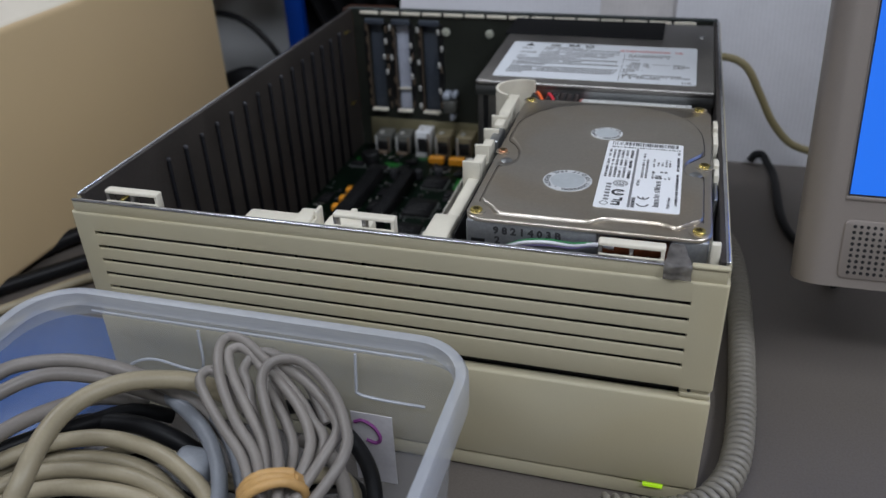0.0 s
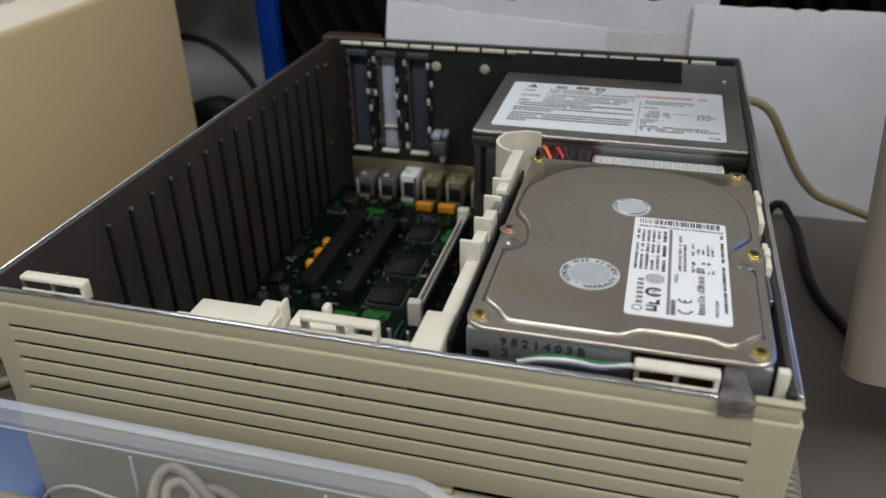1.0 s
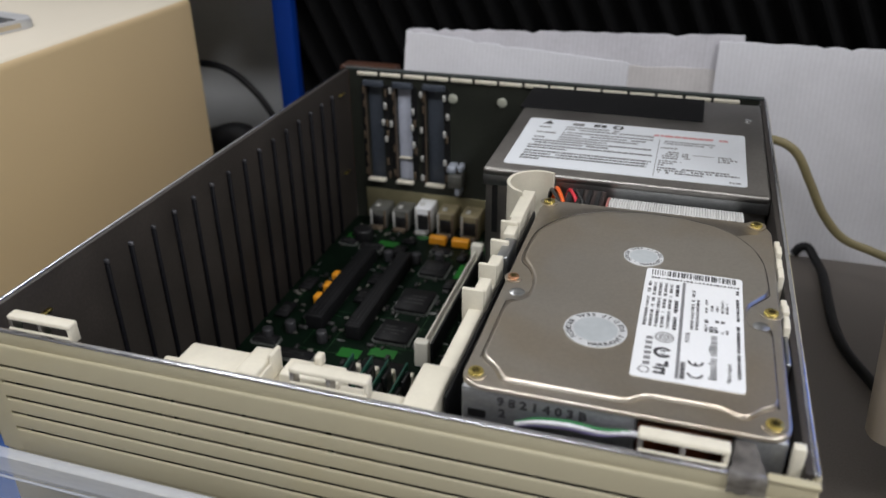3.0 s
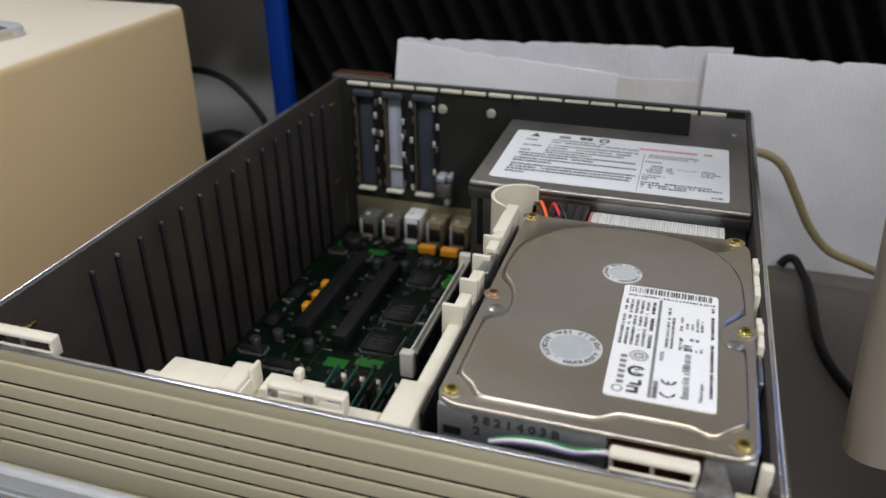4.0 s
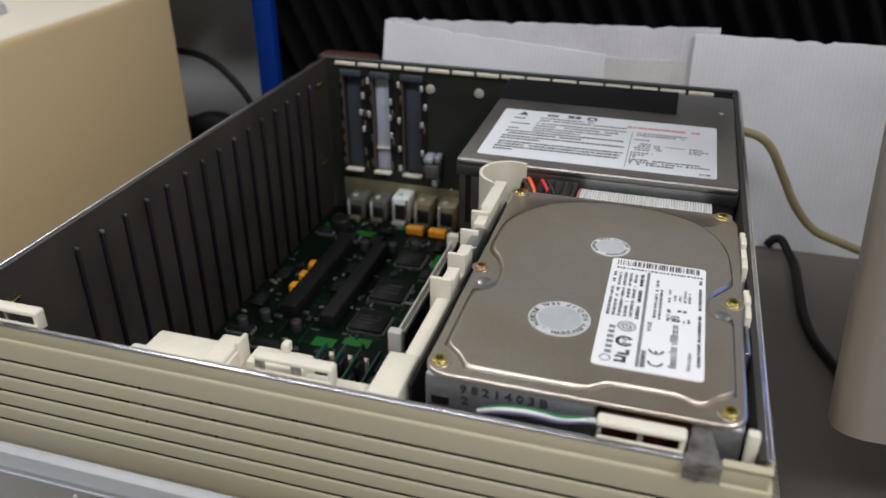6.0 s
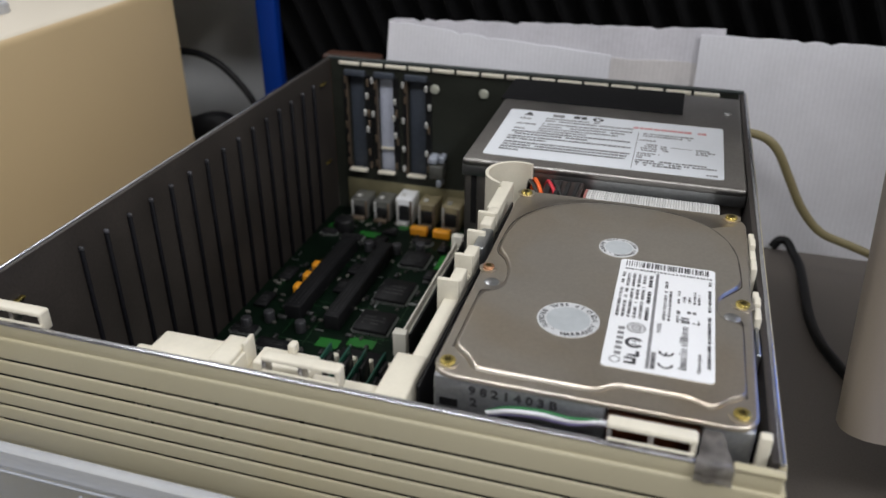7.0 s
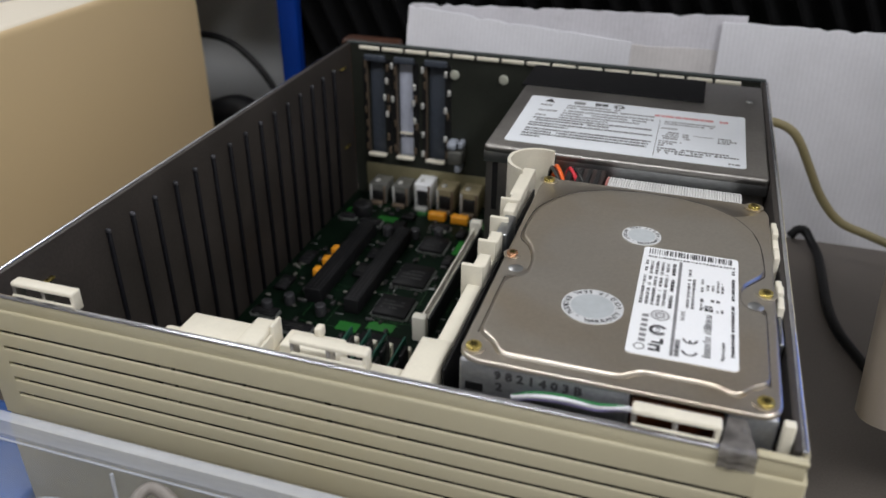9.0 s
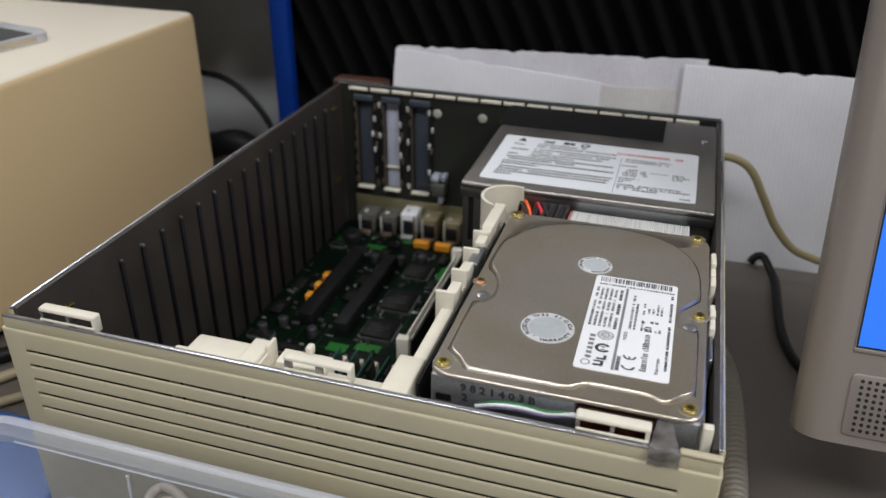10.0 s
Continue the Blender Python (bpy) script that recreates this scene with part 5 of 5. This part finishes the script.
single("black_cable", cable([(0.3425, 0.3920, 0.0040), (0.3465, 0.3935, 0.0095), (0.3520, 0.3925, 0.0100), (0.3565, 0.3830, 0.0060), (0.3601, 0.3656, 0.0040), (0.3602, 0.3297, 0.0040), (0.3605, 0.2974, 0.0040), (0.3645, 0.2694, 0.0040), (0.3734, 0.2438, 0.0040), (0.3868, 0.2054, 0.0040)], 0.0032, 12), BLACKC, "thick black cable on the table towards the monitor", "cable")
# cables between the two cases
for nm, pts, r, m, lab_ in (("black_cable", [(-0.215, 0.015, 0.006), (-0.171, 0.096, 0.007), (-0.150, 0.145, 0.008), (-0.100, 0.230, 0.006), (-0.060, 0.340, 0.006)], 0.0060, BLACKC, "thick black cable on the table between the cases"), ("black_cable", [(-0.200, 0.015, 0.006), (-0.155, 0.076, 0.006), (-0.122, 0.118, 0.006), (-0.070, 0.190, 0.006), (-0.030, 0.300, 0.006)], 0.0052, BLACKC, "thick black cable on the table between the cases"), ("beige_cable", [(-0.230, 0.020, 0.006), (-0.181, 0.100, 0.0115), (-0.157, 0.150, 0.016), (-0.120, 0.215, 0.010), (-0.100, 0.300, 0.005)], 0.0040, GREYC, "pale cable on the table between the cases"), ("beige_cable", [(-0.190, 0.000, 0.004), (-0.137, 0.057, 0.004), (-0.106, 0.103, 0.004), (-0.050, 0.160, 0.004), (-0.015, 0.260, 0.004)], 0.0034, BEIGEC, "beige cable on the table between the cases"), ("beige_cable", [(-0.160, -0.005, 0.0035), (-0.105, 0.062, 0.0035), (-0.060, 0.112, 0.0035), (-0.018, 0.190, 0.0035)], 0.0030, BEIGEC, "beige cable on the table between the cases")):
    single(nm, cable(pts, r, 12), m, lab_, "cable", "cables on the table")
single("blue_case", prism(bmesh.new(), rounded(-0.098, -0.004, -0.060, 0.050, 0.006, 4), 0.0, 0.018, 0.003), BLUE, "flat blue plastic case lying on the table", "plastic case")
# tan computer case
tc = thing("tan_computer_case", (-0.30, 0.21, 0.0), "yellowed tan computer case standing on the table", "computer")
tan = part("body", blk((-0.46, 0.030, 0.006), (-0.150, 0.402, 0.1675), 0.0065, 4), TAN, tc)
# upward faces are paler: the wash of light from above put into their colour
tan.data.materials.append(mat("light_washed_tan", (0.73, 0.665, 0.555), 0.42, grain=0.02, scale=1500, bump=0.2, stain=0.03, stain_scale=6))
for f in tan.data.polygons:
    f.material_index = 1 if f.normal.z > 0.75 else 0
for x in (-0.44, -0.172):
    for y in (0.06, 0.375):
        part("foot", rod((x, y, 0.0), (x, y, 0.0065), 0.009, n=16), BLACK, tc)
ph = thing("smartphone", (-0.235, 0.21, 0.1675), "silver smartphone with a dark screen on the tan case", "smartphone")
PHM = Matrix.Translation((-0.196, 0.279, 0)) @ Matrix.Rotation(radians(-12), 4, "Z")


def turned(bm):
    bmesh.ops.transform(bm, matrix=PHM, verts=bm.verts)
    return bm


bm = bmesh.new()
prism(bm, rounded(-0.067, 0.0, -0.138, 0.0, 0.010, 6), 0.1675, 0.1742, 0.002)
part("body", turned(bm), mat("white_aluminium", (0.62, 0.63, 0.66), 0.35, 0.5), ph)
bm = bmesh.new()
prism(bm, rounded(-0.064, -0.003, -0.123, -0.014, 0.001, 3), 0.1742, 0.17445)
part("screen", turned(bm), mat("dark_screen_glass", (0.01, 0.01, 0.012), 0.12), ph)
part("edge_band", turned(blk((-0.0001, -0.124, 0.1692), (0.0003, -0.014, 0.1722))), mat("tan_edge", (0.5, 0.42, 0.3), 0.4), ph)

# monitor, leaning back
mo = thing("monitor", (0.50, 0.20, 0.0), "silver grey flat monitor with a blue screen", "monitor")
M0 = Vector((0.3452, 0.1089, 0.0612))
LEANB = Matrix.Translation(M0) @ Matrix.Rotation(radians(0.5), 4, "Z") @ Matrix.Rotation(radians(-17.4), 4, "X")


def face(bm):
    """From the monitor's own plane (x along, z up, y into it) into the room."""
    bmesh.ops.transform(bm, matrix=LEANB, verts=bm.verts)
    return bm


MW, MH = 0.40, 0.34
bm = bmesh.new()
prof = rounded(0.0, MW, 0.0, 0.026, (0.013, 0.013, 0.006, 0.006), 8)
prism(bm, prof, 0.0, MH, 0.004, 3)
mb = part("body", face(bm), SILVER, mo)
bm = bmesh.new()
for a, b in (((0.0172, -0.0008, 0.0455), (MW - 0.0172, 0.001, 0.0476)), ((0.0172, -0.0008, 0.300), (MW - 0.0172, 0.001, 0.3015)), ((0.0172, -0.0005, 0.0476), (0.0180, 0.001, 0.300)), ((MW - 0.0180, -0.0005, 0.0476), (MW - 0.0172, 0.001, 0.300))):
    box(bm, a, b, 0.0004)
part("screen_frame", face(bm), SILVER, mb)
scr = glow("lit_blue_screen", (0.03, 0.21, 1.0), 0.85)
part("screen_border", face(blk((0.0180, -0.0002, 0.0476), (MW - 0.0180, 0.0008, 0.300))), BLACK, mo)
part("screen", face(blk((0.0188, -0.0004, 0.0486), (MW - 0.0188, 0.0006, 0.2990))), scr, mo, "lit blue screen")
# speaker grille
bm = bmesh.new()
t = bmesh.new()
prism(t, rounded(0.0187, 0.100, 0.0050, 0.0356, 0.003, 4), 0.0, 0.0010, 0.0006)
bmesh.ops.transform(t, matrix=Matrix.Rotation(math.pi / 2, 4, "X"), verts=t.verts)
join(bm, t)
sp = part("speaker_grille", face(bm), SILVER, mo, "perforated speaker grille")
holes = bmesh.new()
for i in range(22):
    for j in range(9):
        cyl(holes, (0.0235 + 0.0031 * i, -0.0011, 0.0083 + 0.0030 * j), (0.0235 + 0.0031 * i, 0.0, 0.0083 + 0.0030 * j), 0.00095, n=7)
tagged(part("perforation", face(holes), BLACK, sp), kind="stuff")
part("neck", blk((0.52, 0.185, 0.012), (0.57, 0.235, 0.16), 0.008), SILVER, mo)
part("arm", rod((0.4450, 0.175, 0.004), (0.5400, 0.210, 0.085), 0.010, n=18, r=0.002), SILVER, mo, "grey stand leg")
part("foot_plate", prism(bmesh.new(), rounded(0.470, 0.640, 0.170, 0.320, 0.04, 6), 0.0, 0.012, 0.003), SILVER, mo)

# white boards standing behind
def sheet(x0, x1, z_left, z_right, y, thick, ragged, label, seed, material=CANVAS):
    bm = bmesh.new()
    n = max(6, int((x1 - x0) / 0.006))
    rnd = random.Random(seed)
    cols = []
    for k in range(n + 1):
        t = k / n
        z = z_left + (z_right - z_left) * t + ragged * (rnd.random() - 0.5) - (ragged * 1.6 if rnd.random() < 0.10 else 0)
        bow = 0.0015 * math.sin(t * 5 + seed)
        cols.append([bm.verts.new((x0 + (x1 - x0) * t, y + bow + dy + 0.30 * zz, zz)) for dy, zz in ((0, 0), (0, z), (thick, z), (thick, 0))])
    for a, b in zip(cols, cols[1:]):
        for i in range(4):
            bm.faces.new((a[i], b[i], b[(i + 1) % 4], a[(i + 1) % 4]))
    bm.faces.new(cols[0])
    bm.faces.new(cols[-1][::-1])
    return single("white_board", bm, material, label, "board", "white boards")


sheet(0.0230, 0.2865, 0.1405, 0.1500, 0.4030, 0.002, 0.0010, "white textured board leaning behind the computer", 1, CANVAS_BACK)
sheet(0.0220, 0.2050, 0.1395, 0.1262, 0.4000, 0.002, 0.0008, "white board with a sloping top edge before another", 2)
sheet(0.2052, 0.2690, 0.1250, 0.1258, 0.4004, 0.0015, 0.0005, "short smudged white board between two others", 3, CANVAS_WARM)
sheet(0.2690, 0.9000, 0.1462, 0.1480, 0.3990, 0.002, 0.0010, "wide white textured board leaning behind the monitor", 4)
# ridged black foam: slanting wedges on a backing
fo = thing("foam_panel", (0.42, 0.48, 0.0), "black acoustic foam panel with slanting ridges behind the table", "foam panel")
part("backing", blk((-0.118, 0.4902, 0.0), (0.98, 0.505, 0.225), 0.002), FOAM, fo)
lean_, wide, deep, hgt = 0.45, 0.0236, 0.020, 0.225


def ridge_mesh(height):
    """One slanting wedge of foam, of that height."""
    bm = bmesh.new()
    levels = []
    for j in range(9):
        z = height * j / 8
        row = []
        for u, v in ((-0.5, 0.0), (-0.22, -0.62), (-0.06, -0.96), (0.06, -0.96), (0.22, -0.62), (0.5, 0.0)):
            row.append(bm.verts.new((u * wide - lean_ * z + 0.0008 * noise.noise((z * 40, u, 0)), 0.490 + v * deep, z)))
        levels.append(row)
    for a, b in zip(levels, levels[1:]):
        for k in range(6):
            bm.faces.new((a[k], a[(k + 1) % 6], b[(k + 1) % 6], b[k]))
    bm.faces.new(levels[0][::-1])
    bm.faces.new(levels[-1])
    return shape("ridge", bm, FOAM)


full = ridge_mesh(hgt)
for k in range(45):
    x = -0.0838 + 0.0238 * k
    room = (x + 0.110) / lean_
    piece("ridge", full if room > hgt else ridge_mesh(room), (x, 0, 0), fo)
# only the pale back is seen; the dark boards are added to shade it
shelf = thing("shaded_panel", (-0.45, 0.50, 0.0), "pale back panel behind the cables, with added unseen dark boards shading it", "shelf")
part("back_panel", blk((-0.75, 0.530, 0.0), (-0.112, 0.540, 0.30), 0.002), mat("pale_grey_panel", (0.47, 0.48, 0.49), 0.75, grain=0.05, stain=0.12, stain_scale=14), shelf, "pale grey back panel")
part("shelf_board", blk((-0.75, 0.415, 0.182), (-0.112, 0.529, 0.198), 0.002), mat("dark_brown_board", (0.020, 0.016, 0.012), 0.7, spec=0.2), shelf)
part("side_panel", blk((-0.775, 0.405, 0.0), (-0.752, 0.540, 0.30), 0.002), mat("dark_brown_board", (0.020, 0.016, 0.012), 0.7), shelf)
single("blue_post", blk((-0.1060, 0.4520, 0.0), (-0.0875, 0.4640, 0.225), 0.002), mat("deep_blue_plastic", (0.002, 0.030, 0.22), 0.5, grain=0.05, stain=0.08, spec=0.15), "upright bright blue post behind the computer", "post")
single("brown_block", blk((-0.030, 0.418, 0.0), (0.0195, 0.436, 0.1140), 0.003), mat("brown_wood", (0.05, 0.018, 0.009), 0.5, stain=0.3), "brown wooden block behind the computer case", "block")
single("black_cable", cable([(-0.215, 0.440, 0.092), (-0.180, 0.445, 0.0980), (-0.150, 0.448, 0.0900), (-0.125, 0.450, 0.066), (-0.108, 0.450, 0.036), (-0.090, 0.445, 0.004)], 0.0032, 12), BLACKC, "black cable arching behind the tan case", "cable")
single("black_cable", cable([(-0.200, 0.440, 0.013), (-0.165, 0.430, 0.030), (-0.140, 0.430, 0.036), (-0.110, 0.430, 0.022), (-0.080, 0.425, 0.013)], 0.0125, 14), BLACKC, "thick black cable bunched behind the case", "cable")
